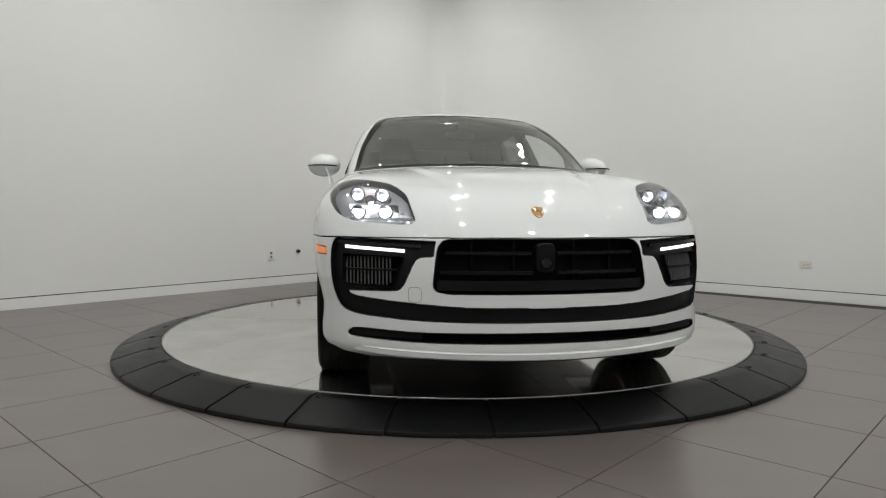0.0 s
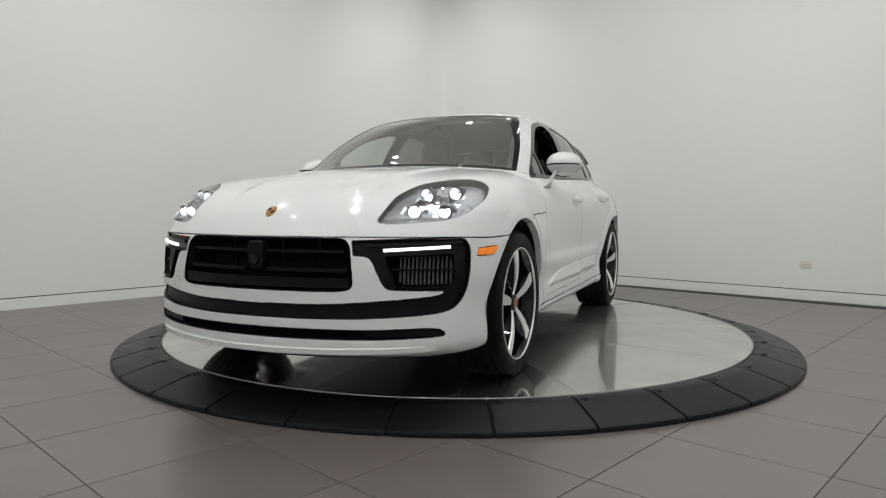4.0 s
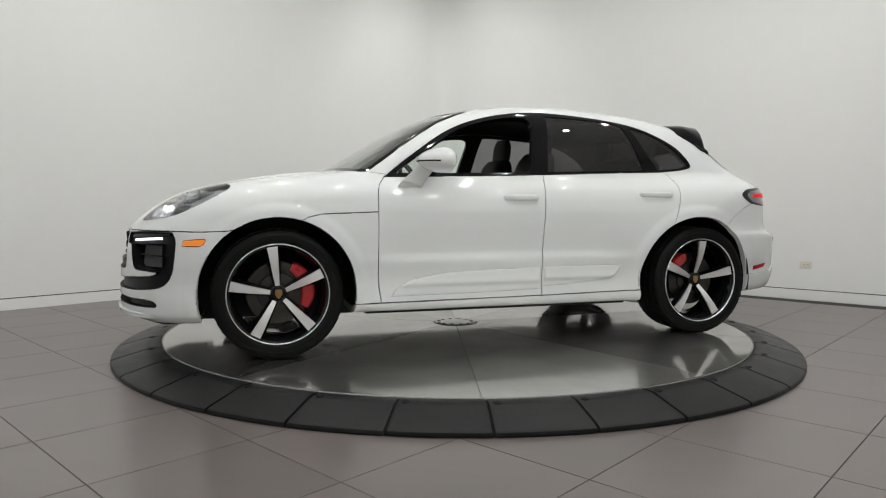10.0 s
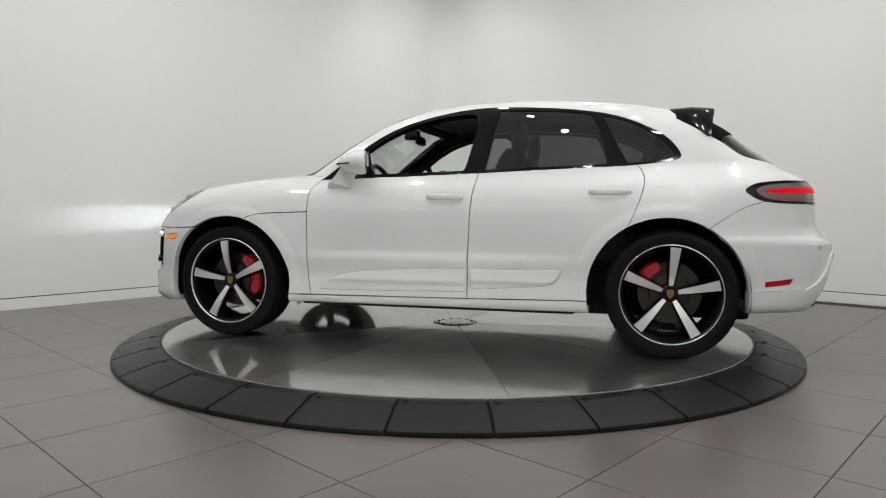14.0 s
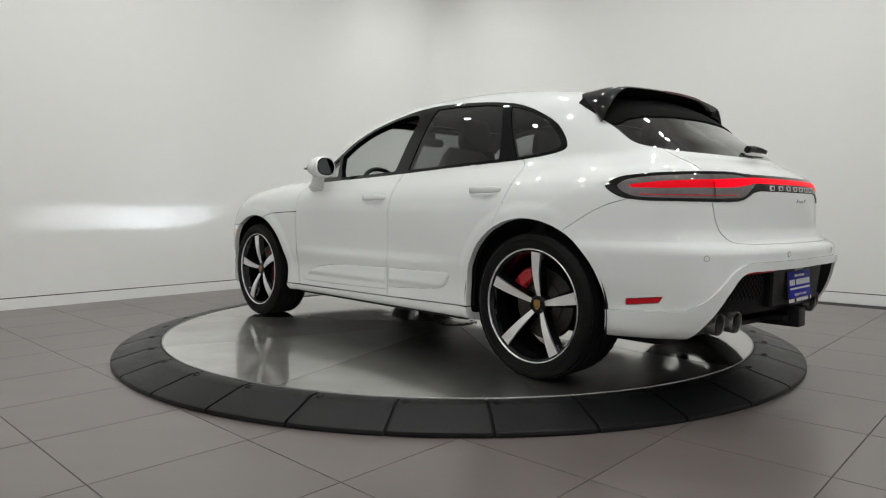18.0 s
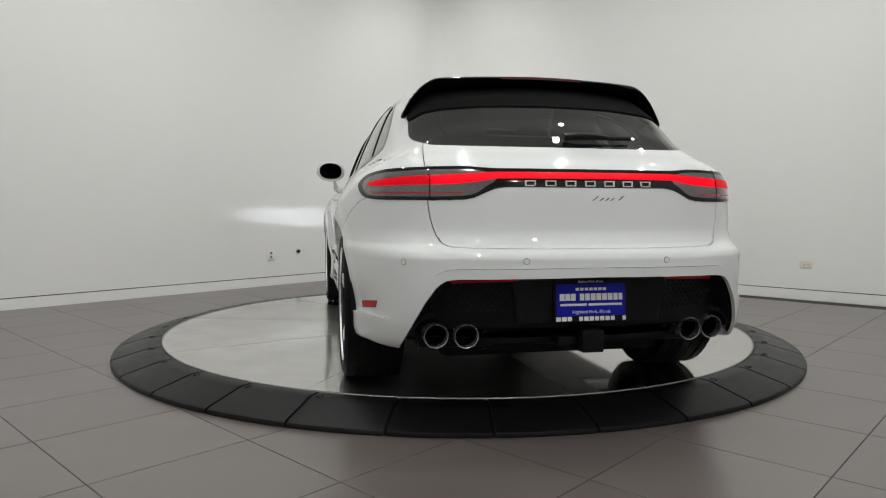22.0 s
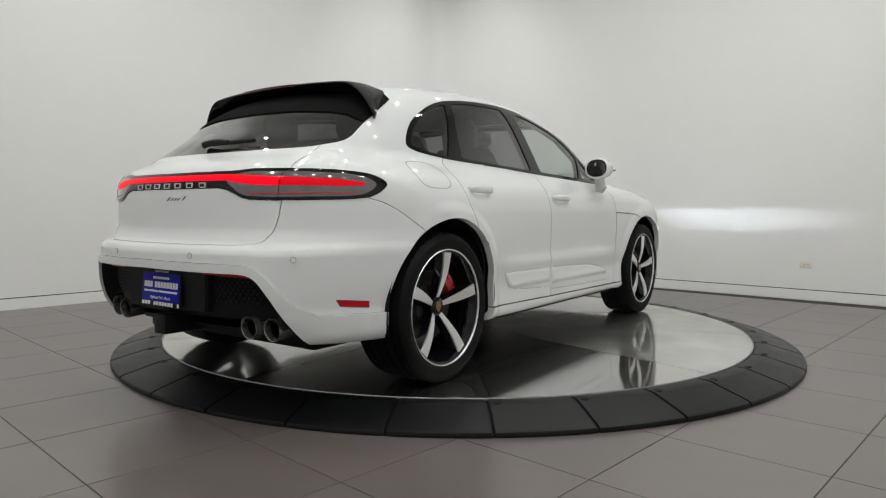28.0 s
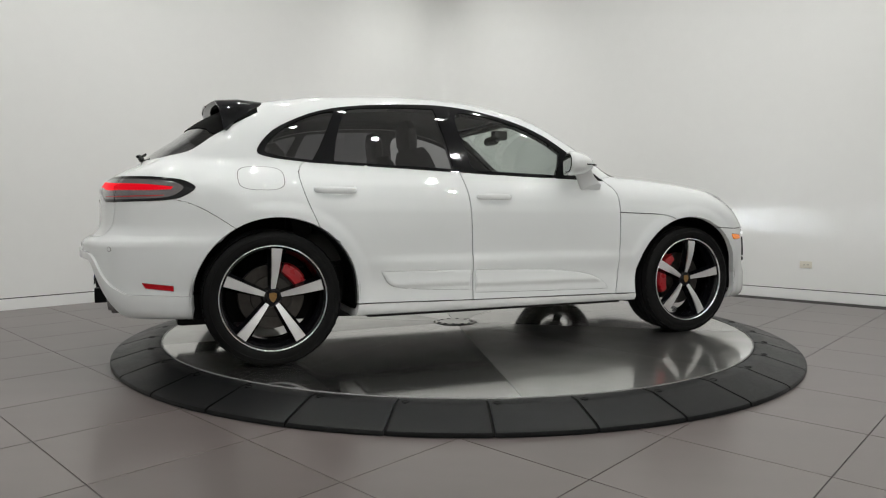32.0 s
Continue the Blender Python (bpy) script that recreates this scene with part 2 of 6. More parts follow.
# lower body: half width in plan, width change with height, nose and tail faces, upper surface
PLAN = curve([-2.45, -2.3, -2.1, -1.9, -1.7, -1.466, -1.2, -0.9, -0.4, 0.3, 0.8, 1.05, 1.34, 1.6, 1.8, 1.95, 2.1, 2.3],
             [0.80, 0.85, 0.885, 0.912, 0.938, 0.952, 0.938, 0.922, 0.918, 0.920, 0.928, 0.938, 0.948, 0.945, 0.928, 0.905, 0.87, 0.80])
TUCK = curve([0.18, 0.24, 0.30, 0.42, 0.55, 0.70, 0.82, 0.90, 0.97, 1.03, 1.08, 1.2],
             [-0.05, -0.024, -0.016, -0.022, -0.004, 0.0, -0.003, -0.016, -0.045, -0.095, -0.16, -0.40])
NOSE = curve([0.16, 0.22, 0.27, 0.34, 0.45, 0.56, 0.66, 0.72, 0.77, 0.83, 0.88, 0.95, 1.1],
             [2.20, 2.255, 2.275, 2.275, 2.270, 2.265, 2.250, 2.235, 2.208, 2.168, 2.125, 2.06, 1.95])
TAIL = curve([0.2, 0.3, 0.40, 0.50, 0.575, 0.645, 0.668, 0.705, 0.76, 0.86, 0.96, 1.02, 1.08, 1.2],
             [2.34, 2.40, 2.440, 2.452, 2.453, 2.454, 2.444, 2.388, 2.362, 2.355, 2.345, 2.315, 2.23, 2.0])
HOOD = curve([-2.5, -2.36, -2.25, -2.1, -1.9, -1.6, -1.2, 0.0, 0.8, 1.05, 1.3, 1.6, 1.85, 2.0, 2.1, 2.2, 2.3],
             [0.985, 1.035, 1.085, 1.125, 1.14, 1.15, 1.15, 1.14, 1.105, 1.090, 1.066, 1.018, 0.958, 0.908, 0.864, 0.79, 0.70])
CREST = curve([0.9, 1.1, 1.34, 1.6, 1.8, 1.95, 2.1], [0.0, 0.002, 0.004, 0.008, 0.006, 0.002, 0.0])
# cabin: centre line from cowl over the roof to the rear glass, and its half width at the waist
ROOF = curve([-2.6, -2.32, -2.22, -2.13, -1.95, -1.78, -1.55, -1.3, -1.0, -0.6, -0.25, 0.0, 0.2, 0.4, 0.6, 0.8, 1.0, 1.3, 1.8],
             [-1.5, 0.30, 0.93, 1.115, 1.258, 1.385, 1.490, 1.538, 1.572, 1.594, 1.588, 1.563, 1.525, 1.455, 1.352, 1.232, 1.105, 0.80, -1.0])
WAIST = curve([-2.3, -2.1, -1.9, -1.7, -1.5, -1.2, -0.8, -0.3, 0.2, 0.5, 0.7, 0.85, 1.0, 1.2],
              [0.62, 0.675, 0.72, 0.752, 0.773, 0.797, 0.812, 0.818, 0.815, 0.808, 0.795, 0.77, 0.72, 0.62])


def smax(a, b, k):
    h = np.maximum(k - np.abs(a - b), 0) / k
    return np.maximum(a, b) + h * h * k * 0.25


def form(x, y, z):
    """Below zero inside the closed shell of the car, above zero outside."""
    y = np.abs(y)
    bulge = 0.018 * np.exp(-((x - HUB_F) / 0.50) ** 2 - ((z - 0.66) / 0.20) ** 2) + 0.022 * np.exp(-((x - HUB_R) / 0.55) ** 2 - ((z - 0.70) / 0.24) ** 2)
    waist_in = 0.017 * np.exp(-((z - 0.590) / np.where(z > 0.590, 0.15, 0.042)) ** 2) * np.exp(-((x + 0.05) / 0.80) ** 6)
    for hx, hz in ((-0.144, 0.910), (-1.124, 0.936)):
        waist_in = waist_in + 0.017 * np.exp(-((x - hx) / 0.095) ** 4 - ((z - hz) / 0.026) ** 2)
    lip = 0.0
    for cx, cz, r in (ARCH_F, ARCH_R):
        d = np.clip((np.hypot(x - cx, z - cz) - (r + 0.030)) / 0.06, 0, 1)
        lip = np.maximum(lip, 0.009 * (1 - d * d * (3 - 2 * d)))
    g_side = y - (PLAN(x) + TUCK(z) + bulge - waist_in + lip * (z > 0.1) - 0.004)
    crown = 0.03 * (y / 0.85) ** 2 + 0.03 * (y / 0.9) ** 6
    edge = np.clip((0.31 + 0.20 * (2.1 - x) - y) / 0.07, 0, 1)
    dome = 0.011 * edge * edge * (3 - 2 * edge) * np.clip((x - 0.9) / 0.3, 0, 1) * np.clip((2.12 - x) / 0.35, 0, 1)
    g_top = z - (HOOD(x) - 0.006 + dome - crown + 1.5 * CREST(x) * np.exp(-((y - 0.75) / 0.17) ** 2) - 0.25 * CREST(x) * np.exp(-((y - 0.42) / 0.12) ** 2))
    g_nose = x - (NOSE(z) - 0.40 * y * y - 0.10 * y ** 8)
    g_tail = -x - (TAIL(z) - 0.26 * y * y - 0.62 * y ** 8)
    low = smax(smax(g_side, g_top, 0.12), smax(g_nose, g_tail, 0.05), 0.14)
    g_roof = z - (ROOF(x + (0.022 + 0.115 * y * y) * np.clip((x + 0.2) / 0.6, 0, 1) - 0.18 * y * y * np.clip((-x - 1.2) / 0.5, 0, 1)) - 0.012 * np.clip((0.55 - x) / 0.35, 0, 1) * np.clip((x + 1.75) / 0.35, 0, 1) - 0.10 * y * y - 0.14 * y ** 4)
    t = np.clip(z - 1.03, -0.2, 1)
    g_cab = y - (WAIST(x) - 0.33 * t - 0.22 * t * t)
    cab = smax(0.85 * g_roof, g_cab, 0.13 - 0.065 * np.clip((x - 0.05) / 0.3, 0, 1))
    k = 0.05
    floor_pan = 0.205 + 0.035 * np.clip((1.9 - x) / 0.6, 0, 1) + 0.042 * np.clip((-1.55 - x) / 0.3, 0, 1) - z
    return smax(-smax(-low, -cab, k), floor_pan, 0.05)


def slope(p):
    """Outward unit normals of the form at points p (n x 3)."""
    e = 0.0015
    g = np.stack([form(*(p + d).T) - form(*(p - d).T) for d in np.eye(3) * e], 1)
    return g / np.maximum(np.linalg.norm(g, axis=1), 1e-9)[:, None]


def shoot(origin, way, reach=2.6, steps=34):
    """From points inside outwards: where the rays leave the form."""
    lo, hi = np.zeros(len(origin)), np.full(len(origin), reach)
    for _ in range(steps):
        mid = (lo + hi) / 2
        inside = form(*(origin + way * mid[:, None]).T) < 0
        lo, hi = np.where(inside, mid, lo), np.where(inside, hi, mid)
    return origin + way * lo[:, None]

# ---------------------------------------------------------------- building helpers
def part(name, bm, mat, parent=None, label="", smooth=True, angle=35):
    """Links a bmesh as one mesh object under a thing or part."""
    bmesh.ops.recalc_face_normals(bm, faces=bm.faces)
    for e in bm.edges:
        if len(e.link_faces) == 2 and e.calc_face_angle(0) > radians(angle):
            e.smooth = False
    for f in bm.faces:
        f.smooth = smooth
    me = bpy.data.meshes.new(name)
    bm.to_mesh(me)
    bm.free()
    me.materials.append(mat)
    ob = new(name, me)
    if parent:
        ob.parent = parent
    if label:
        ob["label"] = label
    return ob


def box(bm, x0, x1, y0, y1, z0, z1, m=None, bevel=0.0):
    vs = [bm.verts.new((x, y, z)) for x in (x0, x1) for y in (y0, y1) for z in (z0, z1)]
    fs = [bm.faces.new([vs[i] for i in q]) for q in ((0, 1, 3, 2), (4, 6, 7, 5), (0, 4, 5, 1), (2, 3, 7, 6), (0, 2, 6, 4), (1, 5, 7, 3))]
    if bevel:
        es = {e for f in fs for e in f.edges}
        r = bmesh.ops.bevel(bm, geom=list(es), offset=bevel, segments=2, affect="EDGES", profile=0.6)
        vs = list({v for f in r["faces"] for v in f.verts} | {v for v in vs if v.is_valid})
    if m is not None:
        bmesh.ops.transform(bm, matrix=m, verts=[v for v in vs if v.is_valid])
    return bm


def turned(bm, profile, n=64, axis="z", close=False, start=0.0, sweep=2 * math.pi):
    """A profile of (radius, height) points turned round an axis."""
    rings = []
    full = abs(sweep - 2 * math.pi) < 1e-6
    for k in range(n if full else n + 1):
        a = start + sweep * k / n
        row = []
        for r, h in profile:
            if axis == "z":
                row.append(bm.verts.new((r * math.cos(a), r * math.sin(a), h)))
            else:
                row.append(bm.verts.new((r * math.cos(a), h, r * math.sin(a))))
        rings.append(row)
    m = len(rings)
    for k in range(m if full else m - 1):
        a, b = rings[k], rings[(k + 1) % m]
        for i in range(len(profile) - (0 if close else 1)):
            j = (i + 1) % len(profile)
            bm.faces.new((a[i], a[j], b[j], b[i]))
    return bm


# ---------------------------------------------------------------- the room
def wall(name, a, b, thick, z0, z1, mat, label):
    """A wall panel from a to b in plan; the room lies on the left of a -> b."""
    a, b = Vector(a), Vector(b)
    d = (b - a).normalized()
    out = Vector((d.y, -d.x)) * thick
    bm = bmesh.new()
    vs = [bm.verts.new((p.x, p.y, z)) for z in (z0, z1) for p in (a, b, b + out, a + out)]
    for q in ((0, 1, 2, 3), (7, 6, 5, 4), (0, 4, 5, 1), (1, 5, 6, 2), (2, 6, 7, 3), (3, 7, 4, 0)):
        bm.faces.new([vs[i] for i in q])
    return tagged(part(name, bm, mat, smooth=False), label, "wall", kind="structure")


UL = Vector((-math.cos(WALL_TURN_L), -math.sin(WALL_TURN_L)))
UR = Vector((math.cos(WALL_TURN_R), math.sin(WALL_TURN_R)))
COVE = 0.38
ca, cb = CORNER + UL * COVE, CORNER + UR * COVE
fl, fr = CORNER + UL * 9.5, CORNER + UR * 9.5
back = Vector((0.0, -9.6))
BASE_H = 0.102
for nm, a, b in (("wall_left", ca, fl), ("wall_right", fr, cb)):
    wall(nm, a, b, 0.15, FLOOR_Z - 0.05, ROOM_H, WALL_PAINT, "tall plain white painted showroom wall")


def cove_corner():
    """The rounded inner corner between the two walls, a solid fillet."""
    bm = bmesh.new()
    n = 16
    line = [ca * (1 - t) ** 2 + 2 * CORNER * t * (1 - t) + cb * t * t for t in [k / n for k in range(n + 1)]]
    line += [CORNER + Vector((0, 0.1))]
    lo = [bm.verts.new((p.x, p.y, FLOOR_Z - 0.02)) for p in line]
    hi = [bm.verts.new((p.x, p.y, ROOM_H)) for p in line]
    for k in range(len(line)):
        j = (k + 1) % len(line)
        bm.faces.new((lo[k], lo[j], hi[j], hi[k]))
    bm.faces.new(hi), bm.faces.new(lo[::-1])
    return tagged(part("wall_corner", bm, WALL_PAINT), "softly rounded white corner where the walls meet", "wall", kind="structure")


cove_corner()
# unseen walls added behind the camera; their grey sets fill and reflections
wall("wall_back_left", fl, back, 0.15, FLOOR_Z - 0.05, ROOM_H, BACK_GREY, "unseen plain grey wall added to close the showroom")
wall("wall_back_right", back, fr, 0.15, FLOOR_Z - 0.05, ROOM_H, BACK_GREY, "unseen plain grey wall added to close the showroom")


def baseboard(name, pts):
    bm = bmesh.new()
    rows = []
    inn = []
    for i, p in enumerate(pts):
        d = (pts[min(i + 1, len(pts) - 1)] - pts[max(i - 1, 0)]).normalized()
        inn.append(Vector((-d.y, d.x)))
    prof = ((0.016, FLOOR_Z + 0.001), (0.016, FLOOR_Z + BASE_H - 0.002), (0.014, FLOOR_Z + BASE_H), (0.0, FLOOR_Z + BASE_H))
    for p, q in zip(pts, inn):
        rows.append([bm.verts.new((*(p + q * o), z)) for o, z in prof])
    for a, b in zip(rows, rows[1:]):
        for i in range(len(prof) - 1):
            bm.faces.new((a[i], b[i], b[i + 1], a[i + 1]))
    ob = tagged(part(name, bm, TRIM_PAINT), "low white painted baseboard", "baseboard", kind="structure")
    # flat dark strip: the shade of the gap is put into its colour
    bm = bmesh.new()
    rows = []
    for p, q in zip(pts, inn):
        rows.append([bm.verts.new((*(p + q * o), z)) for o, z in ((0.003, FLOOR_Z + BASE_H + 0.001), (0.003, FLOOR_Z + BASE_H + 0.010))])
    for a, b in zip(rows, rows[1:]):
        bm.faces.new((a[0], b[0], b[1], a[1]))
    part("gap_shade_strip", bm, GAP_SHADE, ob, "thin dark strip painted in as the shadow gap above the baseboard")
    return ob


cove = [ca * (1 - t) ** 2 + 2 * CORNER * t * (1 - t) + cb * t * t for t in [k / 10 for k in range(11)]]
baseboard("baseboard", [fr] + cove[::-1] + [fl])

bm = bmesh.new()
vs = [bm.verts.new((p.x, p.y, ROOM_H)) for p in (CORNER + Vector((0, 0.3)), fl + UL * 0.3, back - Vector((0, 0.3)), fr + UR * 0.3)]
top = [bm.verts.new((v.co.x, v.co.y, ROOM_H + 0.2)) for v in vs]
bm.faces.new(vs), bm.faces.new(top[::-1])
for i in range(4):
    bm.faces.new((vs[i], top[i], top[(i + 1) % 4], vs[(i + 1) % 4]))
tagged(part("ceiling", bm, CEILING_PAINT, smooth=False), "plain white painted showroom ceiling", "ceiling", kind="structure")

# floor: grout bed, with tiles laid on it square to the walls
bm = bmesh.new()
vs = [bm.verts.new((p.x, p.y, FLOOR_Z - 0.003)) for p in (CORNER + Vector((0, 0.3)), fl + UL * 0.3, back - Vector((0, 0.3)), fr + UR * 0.3)]
bot = [bm.verts.new((v.co.x, v.co.y, FLOOR_Z - 0.2)) for v in vs]
bm.faces.new(vs), bm.faces.new(bot[::-1])
for i in range(4):
    bm.faces.new((vs[i], bot[i], bot[(i + 1) % 4], vs[(i + 1) % 4]))
floor = tagged(part("floor", bm, GROUT, smooth=False), "grey porcelain tiled floor with thin dark joints", "floor", kind="structure")


# ---------------------------------------------------------------- the turntable
def ramp_ring():
    """The fixed border of the turntable: a ring of dark ramp segments with a screw hole each."""
    ring = tagged(new("turntable_border"), "black rubber ramp segments ringing the turntable, each with a screw hole", "turntable border")
    n, r0, r1 = 33, 2.040, 2.323
    step = 2 * math.pi / n
    gap = 0.014
    bm = bmesh.new()
    prof = ((r0, FLOOR_Z + 0.002), (r0, -0.004), (r0 + 0.004, 0.0), (r0 + 0.075, -0.001), (r0 + 0.080, -0.004), (r1 - 0.020, FLOOR_Z + 0.030), (r1 - 0.004, FLOOR_Z + 0.022), (r1, FLOOR_Z + 0.014), (r1, FLOOR_Z + 0.002))
    rows = []
    for i in range(7):
        a = step * (i / 6 - 0.5)
        rows.append([bm.verts.new((r * math.cos(a) + 0.0, r * math.sin(a) - math.copysign(gap / 2, a) * (abs(i - 3) == 3), z)) for r, z in prof])
    for a, b in zip(rows, rows[1:]):
        for i in range(len(prof)):
            j = (i + 1) % len(prof)
            bm.faces.new((a[i], b[i], b[j], a[j]))
    bm.faces.new(rows[0]), bm.faces.new(rows[-1][::-1])
    first = part("ramp_segment", bm, RUBBER_RING, ring)
    bm = bmesh.new()
    turned(bm, ((0.0, -0.004), (0.013, -0.004), (0.015, 0.0012), (0.0175, 0.0012), (0.0175, -0.006)), 14)
    hole = part("screw_hole", bm, DARK, first)
    hole.matrix_basis = pose(r0 + 0.055, -0.16, 0.0)
    for k in range(n):
        a = -86.1 + 360 / n * (k + 0.5)
        if k == 0:
            first.matrix_basis = pose(0, 0, 0, 0, 0, a)
            continue
        o = new("ramp_segment", first.data)
        o.parent, o.matrix_basis = ring, pose(0, 0, 0, 0, 0, a)
        q = new("screw_hole", hole.data)
        q.parent, q.matrix_basis = o, hole.matrix_basis.copy()
    # bed added below the segments so that the open joints show black
    bm = bmesh.new()
    turned(bm, [(r, z - 0.007 if z > FLOOR_Z + 0.01 else z) for r, z in ((r0 + 0.006, FLOOR_Z + 0.002), (r0 + 0.006, 0.0), (r0 + 0.076, -0.001), (r1 - 0.022, FLOOR_Z + 0.030), (r1 - 0.006, FLOOR_Z + 0.014), (r1 - 0.006, FLOOR_Z + 0.002))], 132)
    part("joint_bed", bm, DARK, ring, "added black bed that makes the open joints dark")
    return ring


def turning_plate():
    plate = tagged(new("turntable_plate"), "round brushed steel turntable plate made of wedge sheets", "turntable")
    n, r = 10, 2.022
    g = 0.0016
    for k in range(n):
        bm = bmesh.new()
        a0, a1 = radians(3 + 36 * k), radians(3 + 36 * (k + 1))
        out = []
        r_in = 0.16
        for i in range(25):
            a = a0 + (a1 - a0) * i / 24
            out.append((r * math.cos(a), r * math.sin(a)))
        inner = [(r_in * math.cos(a1 + (a0 - a1) * i / 4), r_in * math.sin(a1 + (a0 - a1) * i / 4)) for i in range(5)]
        mid = Vector((math.cos((a0 + a1) / 2), math.sin((a0 + a1) / 2))) * g / math.sin(radians(18))
        pts = [(x + mid.x * (math.hypot(x, y) < 1 or 1), y + mid.y) for x, y in out + inner]
        lo = [bm.verts.new((x, y, -0.012)) for x, y in pts]
        hi = [bm.verts.new((x, y, -0.0005)) for x, y in pts]
        bm.faces.new(hi), bm.faces.new(lo[::-1])
        for i in range(len(pts)):
            j = (i + 1) % len(pts)
            bm.faces.new((lo[i], lo[j], hi[j], hi[i]))
        part("steel_sheet", bm, STEEL, plate, smooth=False)
    bm = bmesh.new()
    turned(bm, ((0.0, -0.016), (r - 0.002, -0.016), (r - 0.002, -0.05), (0, -0.05)), 96)
    part("seam_bed", bm, SEAM, plate, "dark joints between the steel sheets", smooth=False)
    bm = bmesh.new()
    turned(bm, ((2.026, -0.02), (2.026, -0.001), (2.030, 0.003), (2.035, 0.003), (2.0375, -0.001), (2.0375, -0.02)), 128)
    part("edge_trim", bm, DARK_SILVER, plate, "thin dull metal edge band")
    bm = bmesh.new()
    turned(bm, ((0.0, 0.006), (0.10, 0.006), (0.15, 0.004), (0.158, -0.010)), 48)
    cap = part("centre_cap", bm, STEEL, plate, "round perforated steel cap over the centre")
    for k in range(12):
        a = 2 * math.pi * k / 12
        bm = bmesh.new()
        turned(bm, ((0, 0.0), (0.013, 0.0), (0.013, -0.004)), 12)
        o = part("cap_hole", bm, DARK, cap)
        o.matrix_basis = Matrix.Translation((0.125 * math.cos(a), 0.125 * math.sin(a), 0.0068))
    return plate


border = ramp_ring()
plate = turning_plate()


def outlet(name, at, along, w, h, mat, label, slots=2):
    """A wall socket plate with its openings."""
    ob = tagged(new(name), label, "wall outlet")
    inward = Vector((-along.y, along.x, 0))
    m = Matrix.Identity(4)
    for i, c in enumerate((Vector((along.x, along.y, 0)), Vector((0, 0, 1)), Vector((along.y, -along.x, 0)))):
        m.col[i][:3] = c
    m.translation = at
    ob.matrix_basis = m
    bm = bmesh.new()
    box(bm, -w / 2, w / 2, -h / 2, h / 2, 0.0005, 0.007, bevel=0.002)
    part("cover_plate", bm, mat, ob)
    for k in range(slots):
        c = (k - (slots - 1) / 2)
        bm = bmesh.new()
        if w > h:
            box(bm, c * w * 0.32 - 0.009, c * w * 0.32 + 0.009, -0.012, 0.012, 0.0062, 0.0085, bevel=0.0008)
        else:
            box(bm, -0.015, 0.015, c * h * 0.36 - 0.014, c * h * 0.36 + 0.014, 0.0062, 0.0085, bevel=0.0008)
        socket = part("socket", bm, OUTLET_BEIGE if w > h else SEAM_GREY, ob)
        bm = bmesh.new()
        for o in (-0.005, 0.005):
            x = (c * w * 0.32 if w > h else 0) + o
            y = 0 if w > h else c * h * 0.36
            box(bm, x - 0.0014, x + 0.0014, y - 0.005, y + 0.005, 0.0085, 0.0090)
        part("socket_slot", bm, DARK, socket)
    return ob


def on_wall(u, dist, z):
    p = CORNER + u * dist
    return Vector((p.x, p.y, z))


outlet("wall_outlet", on_wall(UR, 5.135, 0.287), UR, 0.115, 0.070, OUTLET_BEIGE, "ivory wall socket plate mounted sideways")
outlet("wall_outlet", on_wall(UL, 3.072, 0.295), -UL, 0.115, 0.125, TRIM_PAINT, "white double socket plate on the wall", 2)


def wall_jack(at, along):
    ob = tagged(new("wall_jack"), "small metal jack sticking out of the wall", "wall jack")
    m = Matrix.Identity(4)
    for i, c in enumerate((Vector((along.x, along.y, 0)), Vector((0, 0, 1)), Vector((along.y, -along.x, 0)))):
        m.col[i][:3] = c
    m.translation = at
    ob.matrix_basis = m
    bm = bmesh.new()
    turned(bm, ((0.0, 0.001), (0.032, 0.001), (0.032, 0.006), (0.026, 0.009), (0.0, 0.009)), 24)
    part("flange", bm, CHROME, ob)
    bm = bmesh.new()
    turned(bm, ((0.016, 0.009), (0.016, 0.035), (0.012, 0.042), (0.0, 0.042)), 20)
    part("plug", bm, MATT_BLACK, ob)
    return ob


wall_jack(on_wall(UL, 2.68, 0.325), -UL)

# ---------------------------------------------------------------- the car's shell: one smooth skin, cut along its joints
CAR_Y = -0.0253
car = tagged(new("car"), "white five-door luxury SUV, lights on, driver's window open", "car")


def half_skin():
    """The left half of the skin as a fine net, shot outwards from a spine inside the car."""
    n1, n2, n3 = 64, 224, 64
    al = np.concatenate([np.linspace(0, 90, n1, endpoint=False), np.full(n2, 90.0), np.linspace(90, 180, n3 + 1)[1:]])
    xs = np.concatenate([np.full(n1, 1.52), np.linspace(1.52, -1.75, n2), np.full(n3, -1.75)])
    be = np.concatenate([np.linspace(-62, -20, 28, endpoint=False), np.linspace(-20, 30, 84, endpoint=False), np.linspace(30, 90, 52)])
    a, b = np.meshgrid(np.radians(al), np.radians(be), indexing="ij")
    x = np.repeat(xs[:, None], len(be), 1)
    origin = np.stack([x.ravel(), 0 * x.ravel(), 0 * x.ravel() + 0.60], 1)
    way = np.stack([np.cos(a) * np.cos(b), np.sin(a) * np.cos(b), np.sin(b)], -1).reshape(-1, 3)
    p = shoot(origin, way)
    p[np.abs(p[:, 1]) < 1e-6, 1] = 0
    bm, m = bmesh.new(), len(be)
    vs = [bm.verts.new(q) for q in p]
    for i in range(len(al) - 1):
        for j in range(m - 1):
            bm.faces.new((vs[i * m + j], vs[(i + 1) * m + j], vs[(i + 1) * m + j + 1], vs[i * m + j + 1]))
    bmesh.ops.remove_doubles(bm, verts=bm.verts, dist=2e-5)
    for f in [f for f in bm.faces if f.calc_area() < 1e-10]:
        bm.faces.remove(f)
    return bm


